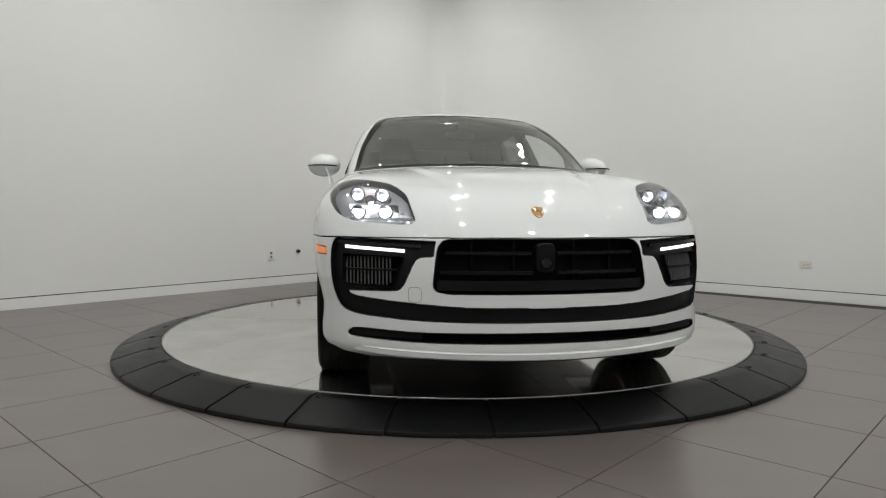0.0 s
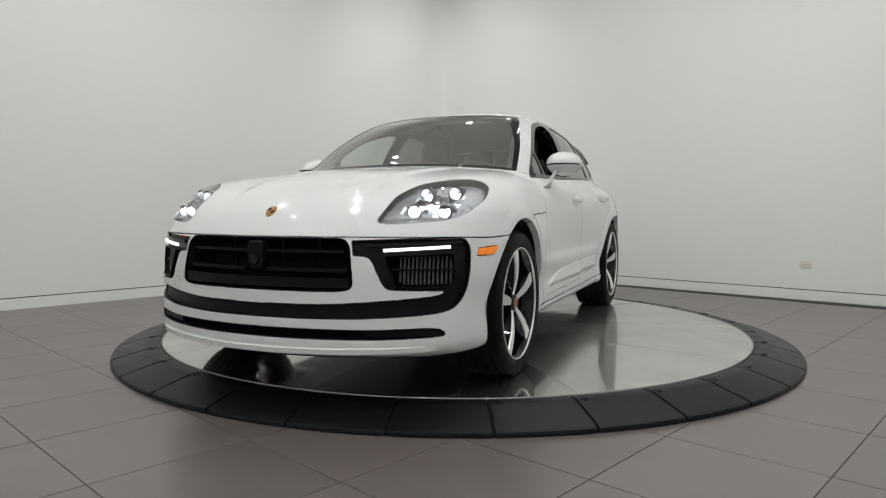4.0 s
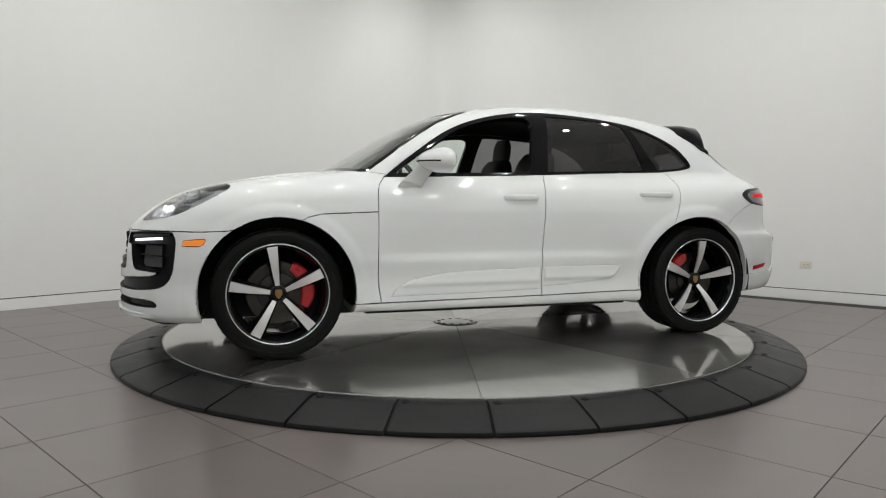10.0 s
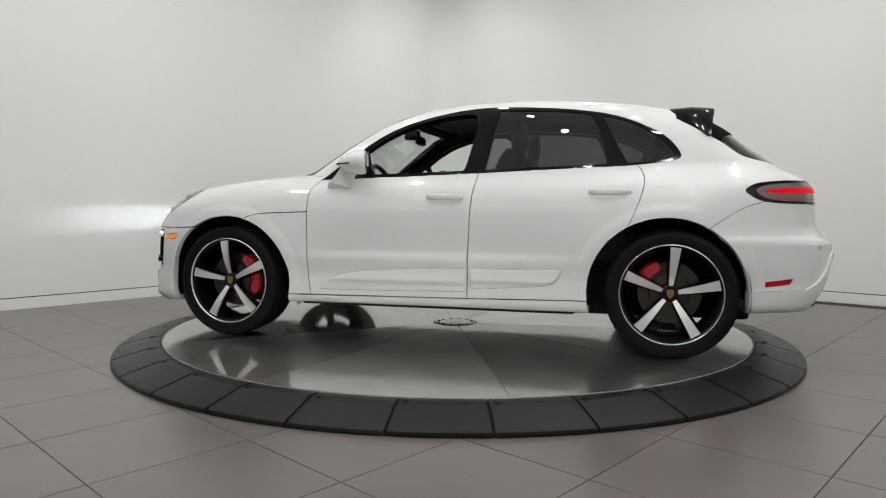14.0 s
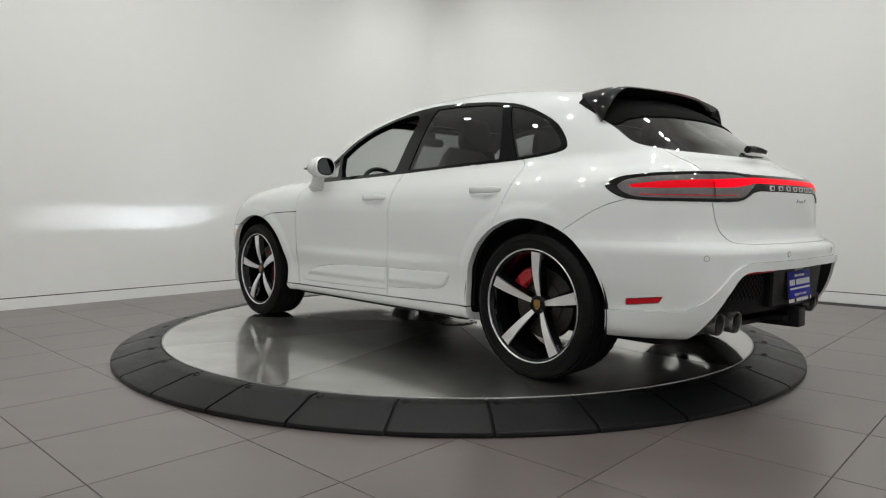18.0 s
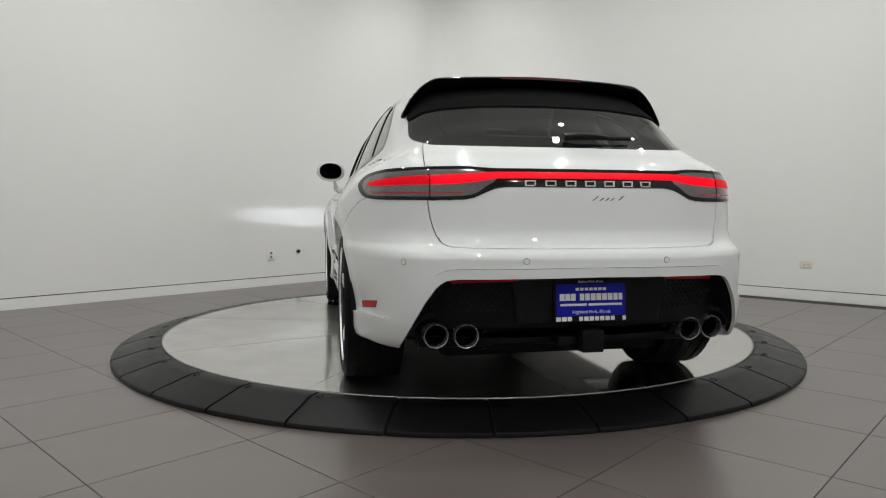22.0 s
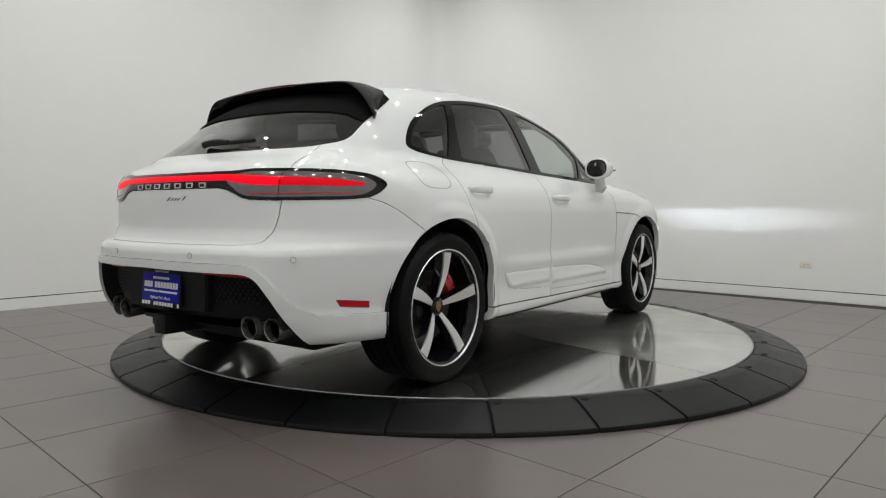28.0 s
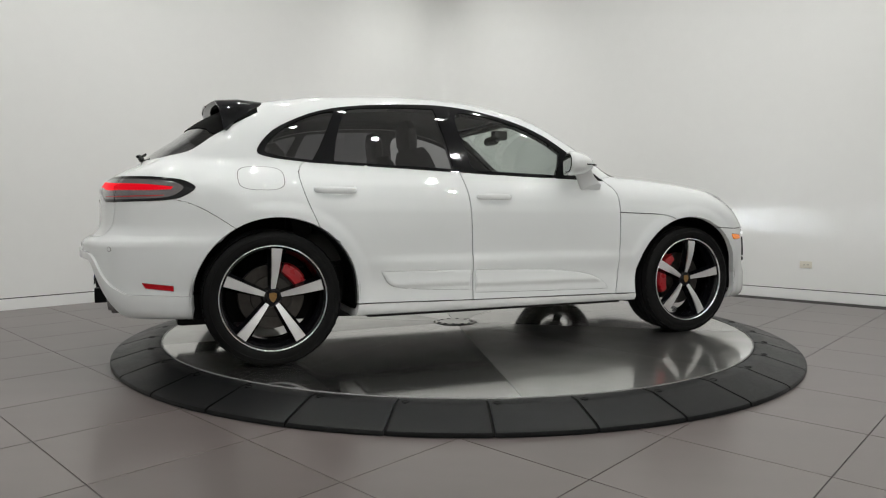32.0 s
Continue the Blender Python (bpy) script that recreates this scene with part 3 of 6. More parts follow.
SKIN = half_skin()
TAG = SKIN.faces.layers.int.new("region")


def rounded(pts, steps=4, keep=()):
    """A closed outline with its corners eased (Catmull-Rom), but for the corners in keep."""
    n, out = len(pts), []
    for i in range(n):
        p0, p1, p2, p3 = (Vector(pts[(i + k) % n]) for k in (-1, 0, 1, 2))
        if i in keep:
            p0 = 2 * p1 - p2
        if (i + 1) % n in keep:
            p3 = 2 * p2 - p1
        for s in range(steps):
            t = s / steps
            m1, m2 = (p2 - p0) * 0.45, (p3 - p1) * 0.45
            if (p2 - p1).length < 1e-6:
                continue
            lim = (p2 - p1).length * 1.2
            m1 = m1 if m1.length < lim else m1.normalized() * lim
            m2 = m2 if m2.length < lim else m2.normalized() * lim
            out.append((2 * t ** 3 - 3 * t * t + 1) * p1 + (t ** 3 - 2 * t * t + t) * m1 + (3 * t * t - 2 * t ** 3) * p2 + (t ** 3 - t * t) * m2)
    return out


def in_outline(u, z, pts):
    inside, n = False, len(pts)
    for i in range(n):
        a, b = pts[i], pts[i - 1]
        if (a[1] > z) != (b[1] > z) and u < (b[0] - a[0]) * (z - a[1]) / (b[1] - a[1]) + a[0]:
            inside = not inside
    return inside


def cut(region, turn, pts, where, over=None):
    """Cuts the skin along an outline seen from one side (turn: the outline's axis in plan, degrees) and names the piece."""
    ax, ay = math.cos(radians(turn)), math.sin(radians(turn))
    us, zs = [p[0] for p in pts], [p[1] for p in pts]
    lo_u, hi_u, lo_z, hi_z = min(us) - 0.03, max(us) + 0.03, min(zs) - 0.03, max(zs) + 0.03

    def flat(v):
        return v.co.x * ax + v.co.y * ay, v.co.z

    pool = {}
    for f in SKIN.faces:
        c = f.calc_center_median()
        if lo_u < c.x * ax + c.y * ay < hi_u and lo_z < c.z < hi_z and where(c):
            q = [flat(v) for v in f.verts]
            pool[f] = (min(a for a, b in q), max(a for a, b in q), min(b for a, b in q), max(b for a, b in q))
    n = len(pts)
    for i in range(n):
        a, b = pts[i], pts[(i + 1) % n]
        du, dz = b[0] - a[0], b[1] - a[1]
        length = math.hypot(du, dz)
        if length < 1e-5:
            continue
        du, dz = du / length, dz / length
        s0, s1, t0, t1 = min(a[0], b[0]) - 1e-4, max(a[0], b[0]) + 1e-4, min(a[1], b[1]) - 1e-4, max(a[1], b[1]) + 1e-4
        off = lambda v: (v.co.x * ax + v.co.y * ay - a[0]) * -dz + (v.co.z - a[1]) * du
        hits = []
        for f, (u0, u1, v0, v1) in pool.items():
            if u1 < s0 or u0 > s1 or v1 < t0 or v0 > t1:
                continue
            side = [off(v) for v in f.verts]
            if min(side) < -2e-5 and max(side) > 2e-5:
                hits.append(f)
        for e in {e for f in hits for e in f.edges}:
            p, q = e.verts
            sp, sq = off(p), off(q)
            if abs(sp) > 1e-5 and abs(sq) > 1e-5 and sp * sq < 0:
                bmesh.utils.edge_split(e, p, sp / (sp - sq))
        for f in hits:
            on = [v for v in f.verts if abs(off(v)) <= 1.1e-5]
            parts = [f]
            if len(on) == 2:
                k = [v for v in f.verts]
                gap_ = abs(k.index(on[0]) - k.index(on[1]))
                if 1 < gap_ < len(k) - 1:
                    g, _ = bmesh.utils.face_split(f, on[0], on[1])
                    g[TAG] = f[TAG]
                    parts.append(g)
            for g in parts:
                q = [flat(v) for v in g.verts]
                pool[g] = (min(i for i, j in q), max(i for i, j in q), min(j for i, j in q), max(j for i, j in q))
    for f in pool:
        c = f.calc_center_median()
        if (over is None or f[TAG] in over) and in_outline(c.x * ax + c.y * ay, c.z, pts):
            f[TAG] = region


def circle(cx, cz, r, n=72, z_low=0.05):
    return [(cx + r * math.cos(2 * math.pi * k / n), cz + r * math.sin(2 * math.pi * k / n)) for k in range(n)]


BODY, HOLE, BONNET, FENDER, SILL, DOOR_F, DOOR_R, FRAME, WIN_F, WIN_R, WIN_Q, SCREEN, BUMPER_F, GRILLE, INTAKE, SLOT, LAMP, GATE, REAR_GLASS, TAIL_LAMP, GLOW, BUMPER_R, DIFFUSER, RIDGE, MARKER, REFLECTOR, BLADE_F, BLADE_R, SCREEN_EDGE, RED_STRIP, LENS, LOW_LINE, BLADE_FI, BLADE_RI, WIN_S, SCREEN_RIM, VENT, GLASS_TOP_BAND, LAMP_HOLE = range(39)

low_side = lambda c: c.z < 0.95 and c.y > 0.5
cut(BONNET, 0, [(1.34, 0.745), (1.230, 0.769), (1.176, 0.797), (1.105, 0.814), (1.02, 0.819), (0.925, 0.821), (0.770, 0.828), (0.769, 0.88), (0.768, 0.92), (0.764, 0.955), (0.752, 0.99), (0.72, 1.03), (0.70, 1.055), (0.79, 1.066), (0.914, 1.088), (1.0, 1.102), (1.2, 1.4), (2.5, 1.4), (2.5, 0.724), (1.9, 0.720), (1.754, 0.716), (1.607, 0.722), (1.5, 0.74)], lambda c: c.x > 0.5)
cut(SILL, 0, [(1.4, 0.1), (1.4, 0.286), (0.752, 0.291), (0.25, 0.295), (-0.287, 0.300), (-1.02, 0.312), (-1.6, 0.316), (-1.6, 0.1)], low_side)
cut(FENDER, 0, [(1.34, 0.90), (0.770, 0.828), (0.771, 0.673), (0.771, 0.459), (0.766, 0.38), (0.752, 0.291), (1.34, 0.286)], low_side, (BODY,))
cut(BUMPER_F, 0, [(1.3, 0.1), (1.3, 0.78), (1.607, 0.722), (1.754, 0.716), (1.9, 0.720), (2.5, 0.724), (2.5, 0.1)], lambda c: c.x > 1.2, (BODY, SILL))
cut(BUMPER_R, 0, [(-1.44, 0.1), (-1.44, 0.60), (-1.60, 0.70), (-1.665, 0.745), (-1.74, 0.797), (-1.805, 0.837), (-1.87, 0.868), (-1.95, 0.89), (-2.6, 0.89), (-2.6, 0.1)], lambda c: c.x < -1.4, (BODY, SILL))
DLO = rounded([(0.713, 1.037), (0.518, 1.042), (0.227, 1.050), (-0.059, 1.058), (-0.305, 1.067), (-0.755, 1.086), (-1.028, 1.096), (-1.265, 1.106), (-1.420, 1.122), (-1.500, 1.139), (-1.522, 1.160), (-1.499, 1.210), (-1.432, 1.283), (-1.333, 1.342), (-1.216, 1.395), (-1.080, 1.436), (-0.905, 1.465), (-0.728, 1.483), (-0.549, 1.495), (-0.404, 1.500), (-0.258, 1.492), (-0.112, 1.471), (0.034, 1.439), (0.180, 1.391), (0.324, 1.321), (0.465, 1.225), (0.589, 1.136)], 2, keep=(0,))
cabin_side = lambda c: c.z > 0.95 and c.y > 0.45
cut(DOOR_F, 0, [(0.713, 1.037), (0.752, 0.99), (0.764, 0.955), (0.768, 0.92), (0.769, 0.88), (0.770, 0.828), (0.771, 0.673), (0.771, 0.459), (0.766, 0.38), (0.752, 0.291), (0.25, 0.295), (-0.287, 0.300), (-0.290, 0.570), (-0.301, 0.777), (-0.313, 0.932), (-0.335, 1.068), (-0.305, 1.09), (0.2, 1.08), (0.6, 1.06)], lambda c: c.y > 0.5, (BODY, FENDER, SILL))
cut(DOOR_R, 0, [(-0.335, 1.068), (-0.313, 0.932), (-0.301, 0.777), (-0.290, 0.570), (-0.287, 0.300), (-1.02, 0.312), (-1.20, 0.315), (-1.35, 0.6), (-1.35, 0.80), (-1.220, 0.731), (-1.261, 0.826), (-1.281, 0.875), (-1.298, 0.925), (-1.311, 0.975), (-1.316, 1.017), (-1.311, 1.05), (-1.298, 1.08), (-1.265, 1.115), (-0.9, 1.11)][:7] + [(-1.11, 0.66), (-1.220, 0.731), (-1.261, 0.826), (-1.281, 0.875), (-1.298, 0.925), (-1.311, 0.975), (-1.316, 1.017), (-1.311, 1.05), (-1.298, 1.08), (-1.265, 1.115), (-0.9, 1.12)], lambda c: c.y > 0.5, (BODY, SILL))
cut(FRAME, 0, DLO, cabin_side)
cut(WIN_S, 0, rounded([(0.640, 1.064), (0.420, 1.069), (0.408, 1.075), (0.424, 1.150), (0.448, 1.196), (0.462, 1.196), (0.560, 1.126), (0.636, 1.070)], 2, keep=(0, 1)), cabin_side)
cut(WIN_F, 0, rounded([(0.345, 1.068), (0.049, 1.076), (-0.228, 1.084), (-0.246, 1.10), (-0.258, 1.135), (-0.287, 1.274), (-0.310, 1.379), (-0.300, 1.428), (-0.253, 1.453), (-0.114, 1.444), (0.031, 1.413), (0.176, 1.364), (0.301, 1.297), (0.412, 1.219), (0.385, 1.136)], 3, keep=(0, 13)), cabin_side)
cut(WIN_R, 0, rounded([(-0.372, 1.088), (-0.687, 1.099), (-0.961, 1.109), (-1.103, 1.116), (-1.090, 1.191), (-1.060, 1.300), (-1.009, 1.424), (-0.98, 1.435), (-0.834, 1.453), (-0.621, 1.467), (-0.440, 1.471), (-0.405, 1.272)], 3, keep=(0, 3, 6, 10)), cabin_side)
cut(WIN_Q, 0, rounded([(-1.225, 1.118), (-1.369, 1.132), (-1.456, 1.150), (-1.482, 1.170), (-1.445, 1.231), (-1.364, 1.300), (-1.248, 1.364), (-1.129, 1.406), (-1.075, 1.415), (-1.125, 1.306), (-1.180, 1.197)], 3, keep=(0, 8)), cabin_side)
cut(SCREEN_EDGE, 90, [(-0.1, 1.098), (0.0, 1.100), (0.20, 1.098), (0.36, 1.094), (0.54, 1.086), (0.68, 1.075), (0.746, 1.070), (0.732, 1.13), (0.708, 1.21), (0.665, 1.33), (0.617, 1.44), (0.588, 1.475), (0.54, 1.489), (0.32, 1.503), (0.0, 1.508), (-0.1, 1.508)], lambda c: 0.0 < c.x < 1.08 and c.z > 1.0, (BODY, BONNET))
cut(SCREEN_RIM, 90, [(-0.1, 1.116), (0.0, 1.116), (0.36, 1.111), (0.54, 1.103), (0.68, 1.091), (0.730, 1.086), (0.719, 1.13), (0.695, 1.21), (0.652, 1.33), (0.605, 1.436), (0.578, 1.466), (0.53, 1.478), (0.32, 1.492), (0.0, 1.497), (-0.1, 1.497)], lambda c: 0.0 < c.x < 1.08 and c.z > 1.0, (SCREEN_EDGE,))
cut(SCREEN, 90, [(-0.1, 1.122), (0.0, 1.122), (0.36, 1.118), (0.54, 1.110), (0.66, 1.102), (0.690, 1.105), (0.679, 1.13), (0.655, 1.21), (0.612, 1.33), (0.564, 1.430), (0.545, 1.450), (0.51, 1.460), (0.32, 1.474), (0.0, 1.479), (-0.1, 1.479)], lambda c: 0.0 < c.x < 1.08 and c.z > 1.0, (SCREEN_RIM,))
pillar_side = lambda c: c.y > 0.40 and c.z > 1.0 and c.x > -0.12
cut(SCREEN_EDGE, 0, [(0.815, 1.0), (0.815, 1.082), (0.600, 1.237), (0.476, 1.323), (0.334, 1.411), (0.19, 1.472), (0.10, 1.503), (-0.1, 1.53), (-0.1, 1.0)], pillar_side, (SCREEN_RIM, SCREEN))
cut(BODY, 0, [(0.80, 1.0), (0.80, 1.072), (0.589, 1.224), (0.465, 1.310), (0.324, 1.398), (0.18, 1.459), (0.10, 1.488), (-0.1, 1.51), (-0.1, 1.0)], pillar_side, (SCREEN_EDGE,))
front = lambda c: c.x > 1.5
cut(GRILLE, 90, rounded([(-0.05, 0.718), (0.20, 0.718), (0.395, 0.716), (0.425, 0.704), (0.444, 0.672), (0.460, 0.559), (0.463, 0.523), (0.445, 0.502), (0.391, 0.494), (0.2, 0.494), (-0.05, 0.495)], 3, keep=(0, 1, 9, 10)), front)
cut(INTAKE, 135, rounded([(-1.207, 0.706), (-1.026, 0.713), (-0.846, 0.719), (-0.759, 0.718), (-0.722, 0.703), (-0.707, 0.655), (-0.716, 0.542), (-0.742, 0.467), (-0.791, 0.420), (-0.872, 0.399), (-1.078, 0.385), (-1.215, 0.380), (-1.412, 0.378), (-1.72, 0.380), (-1.72, 0.437), (-1.412, 0.436), (-1.284, 0.440), (-1.166, 0.448), (-1.027, 0.458), (-0.89, 0.470), (-0.846, 0.480), (-0.838, 0.494), (-0.971, 0.498), (-1.071, 0.503), (-1.099, 0.530), (-1.121, 0.583), (-1.138, 0.627), (-1.161, 0.642), (-1.207, 0.645)], 3, keep=(0, 12, 13, 14, 15, 21, 28)), front, (BUMPER_F, BONNET, BODY))
cut(VENT, 90, rounded([(0.583, 0.642), (0.827, 0.650), (0.835, 0.53), (0.805, 0.511), (0.640, 0.512), (0.620, 0.55)], 3, keep=(0, 1)), front, (INTAKE,))
cut(SLOT, 90, rounded([(-0.05, 0.334), (0.25, 0.333), (0.49, 0.330), (0.60, 0.332), (0.732, 0.336), (0.782, 0.332), (0.803, 0.316), (0.800, 0.302), (0.747, 0.298), (0.593, 0.292), (0.49, 0.291), (0.25, 0.292), (-0.05, 0.294)], 3, keep=(0, 1, 11, 12)), front)
cut(LAMP, 135, rounded([(-1.092, 0.793), (-1.042, 0.845), (-0.970, 0.902), (-0.852, 0.951), (-0.714, 0.977), (-0.605, 0.985), (-0.545, 0.972), (-0.532, 0.945), (-0.58, 0.895), (-0.655, 0.851), (-0.725, 0.817), (-0.82, 0.794), (-0.958, 0.781), (-1.069, 0.779)], 4), lambda c: c.x > 1.3 and c.y > 0.3)
PROJECTORS = ((0.645, 0.905), (0.755, 0.912), (0.640, 0.828), (0.755, 0.828), (0.700, 0.880))
for y, z in PROJECTORS:
    cut(LAMP_HOLE, 90, circle(y, z + 0.015, 0.034 if z != 0.880 else 0.024, 20), lambda c: c.x > 1.3 and c.y > 0.3, (LAMP,))
cut(LAMP_HOLE, 90, [(0.59, 0.846), (0.81, 0.846), (0.81, 0.886), (0.59, 0.886)], lambda c: c.x > 1.3 and c.y > 0.3, (LAMP,))
cut(MARKER, 0, rounded([(1.845, 0.640), (1.835, 0.671), (1.726, 0.678), (1.720, 0.670), (1.735, 0.647), (1.757, 0.639)], 3, keep=(0, 1, 2, 3, 4, 5)), lambda c: c.x > 1.5 and c.y > 0.6)
rear = lambda c: c.x < -1.6
cut(GATE, 90, [(-0.050, 1.200), (0.574, 1.200), (0.616, 1.111), (0.627, 1.078), (0.637, 1.043), (0.642, 1.005), (0.642, 0.940), (0.638, 0.880), (0.629, 0.809), (0.620, 0.775), (0.608, 0.738), (0.592, 0.711), (0.576, 0.699), (0.550, 0.693), (0.467, 0.689), (0.200, 0.688), (-0.050, 0.688)], lambda c: c.x < -1.75 and c.z > 0.6)
cut(REAR_GLASS, 90, rounded([(-0.05, 1.104), (0.1, 1.104), (0.334, 1.106), (0.56, 1.114), (0.61, 1.127), (0.648, 1.155), (0.650, 1.20), (0.622, 1.33), (0.56, 1.42), (0.3, 1.45), (0.1, 1.455), (-0.05, 1.455)], 3, keep=(0, 1, 10, 11)), lambda c: c.x < -1.5 and c.z > 1.0)
cut(GLASS_TOP_BAND, 90, [(-0.05, 1.318), (0.3, 1.314), (0.50, 1.300), (0.58, 1.286), (0.625, 1.260), (0.70, 1.245), (0.70, 1.50), (-0.05, 1.50)], lambda c: c.x < -1.4 and c.z > 1.0, (REAR_GLASS,))
cut(TAIL_LAMP, 45, rounded([(-0.685, 0.948), (-0.709, 0.972), (-0.768, 0.993), (-0.908, 1.006), (-1.093, 1.009), (-1.240, 1.010), (-1.30, 1.004), (-1.36, 1.001), (-1.75, 0.999), (-1.75, 0.929), (-1.401, 0.930), (-1.362, 0.922), (-1.324, 0.903), (-1.30, 0.889), (-1.265, 0.880), (-1.137, 0.877), (-0.885, 0.881), (-0.769, 0.892), (-0.716, 0.915)], 3, keep=(7, 8, 9, 10)), rear)
cut(LENS, 45, rounded([(-0.735, 0.948), (-0.755, 0.966), (-0.80, 0.980), (-0.908, 0.990), (-1.093, 0.995), (-1.240, 0.996), (-1.30, 0.990), (-1.36, 0.975), (-1.36, 0.950), (-1.335, 0.930), (-1.315, 0.912), (-1.29, 0.898), (-1.255, 0.893), (-1.137, 0.890), (-0.885, 0.894), (-0.80, 0.902), (-0.755, 0.922)], 3), rear, (TAIL_LAMP,))
cut(LOW_LINE, 45, [(-0.82, 0.908), (-0.885, 0.9045), (-1.137, 0.901), (-1.26, 0.904), (-1.26, 0.908), (-1.137, 0.906), (-0.885, 0.909), (-0.82, 0.912)], rear, (LENS,))
cut(GLOW, 45, rounded([(-0.78, 0.953), (-0.907, 0.966), (-1.09, 0.973), (-1.145, 0.973), (-1.284, 0.981), (-1.36, 0.986), (-1.75, 0.985), (-1.75, 0.961), (-1.37, 0.960), (-1.29, 0.945), (-1.21, 0.938), (-1.145, 0.937), (-1.09, 0.937), (-0.907, 0.935), (-0.79, 0.939)], 2, keep=(0, 5, 6, 7, 8, 14)), rear)
cut(RIDGE, 90, [(-0.05, 0.617), (0.54, 0.611), (0.575, 0.607), (0.600, 0.598), (0.624, 0.583), (0.648, 0.560), (0.697, 0.495), (0.734, 0.447), (0.775, 0.412), (0.80, 0.38), (0.80, 0.1), (0.76, 0.1), (0.735, 0.30), (0.711, 0.363), (0.688, 0.414), (0.659, 0.475), (0.622, 0.533), (0.605, 0.552), (0.586, 0.565), (0.565, 0.571), (0.54, 0.574), (-0.05, 0.582)], lambda c: c.x < -1.9, (BUMPER_R,))
cut(DIFFUSER, 90, [(-0.05, 0.582), (0.54, 0.574), (0.565, 0.571), (0.586, 0.565), (0.605, 0.552), (0.622, 0.533), (0.659, 0.475), (0.688, 0.414), (0.711, 0.363), (0.735, 0.30), (0.76, 0.1), (-0.05, 0.1)], lambda c: c.x < -1.9, (BUMPER_R,))
cut(RIDGE, 0, [(-1.7, 0.1), (-1.7, 0.390), (-1.95, 0.395), (-2.1, 0.400), (-2.25, 0.406), (-2.42, 0.412), (-2.42, 0.1)], lambda c: c.x < -1.7 and c.y > 0.66, (BUMPER_R,))
cut(RED_STRIP, 90, [(0.583, 0.561), (0.54, 0.568), (0.317, 0.574), (0.317, 0.560), (0.54, 0.553), (0.572, 0.549)], lambda c: c.x < -1.9, (DIFFUSER,))
cut(REFLECTOR, 45, rounded([(-0.769, 0.447), (-0.909, 0.464), (-0.893, 0.436), (-0.769, 0.420)], 3, keep=(0, 1, 2, 3)), rear)
BLADE_F_LINE = rounded([(0.690, 0.330), (0.645, 0.381), (0.537, 0.428), (0.285, 0.462), (-0.272, 0.480), (-0.272, 0.345), (0.2, 0.335)], 3, keep=(0, 4, 5))
cut(BLADE_F, 0, BLADE_F_LINE, low_side, (DOOR_F,))
BLADE_R_LINE = rounded([(-0.305, 0.480), (-0.863, 0.486), (-0.820, 0.420), (-0.754, 0.392), (-0.5, 0.372), (-0.305, 0.362)], 3, keep=(0, 1, 5))
cut(BLADE_R, 0, BLADE_R_LINE, low_side, (DOOR_R,))


def inset(pts, d):
    """An outline drawn in by d."""
    n, out = len(pts), []
    turn_ = sum(pts[i - 1][0] * pts[i][1] - pts[i][0] * pts[i - 1][1] for i in range(n))
    for i in range(n):
        a, b = Vector(pts[i - 1]), Vector(pts[(i + 1) % n])
        t = (b - a).normalized()
        out.append(Vector(pts[i]) + Vector((-t.y, t.x)) * (d if turn_ > 0 else -d))
    return out


cut(BLADE_FI, 0, inset(BLADE_F_LINE, 0.020), low_side, (BLADE_F,))
cut(BLADE_RI, 0, inset(BLADE_R_LINE, 0.020), low_side, (BLADE_R,))
for cx, cz, r in (ARCH_F, ARCH_R):
    cut(HOLE, 0, circle(cx, cz, r), lambda c: c.z < 1.0 and c.y > 0.3)
SKIN.faces.ensure_lookup_table()
SKIN.verts.index_update()


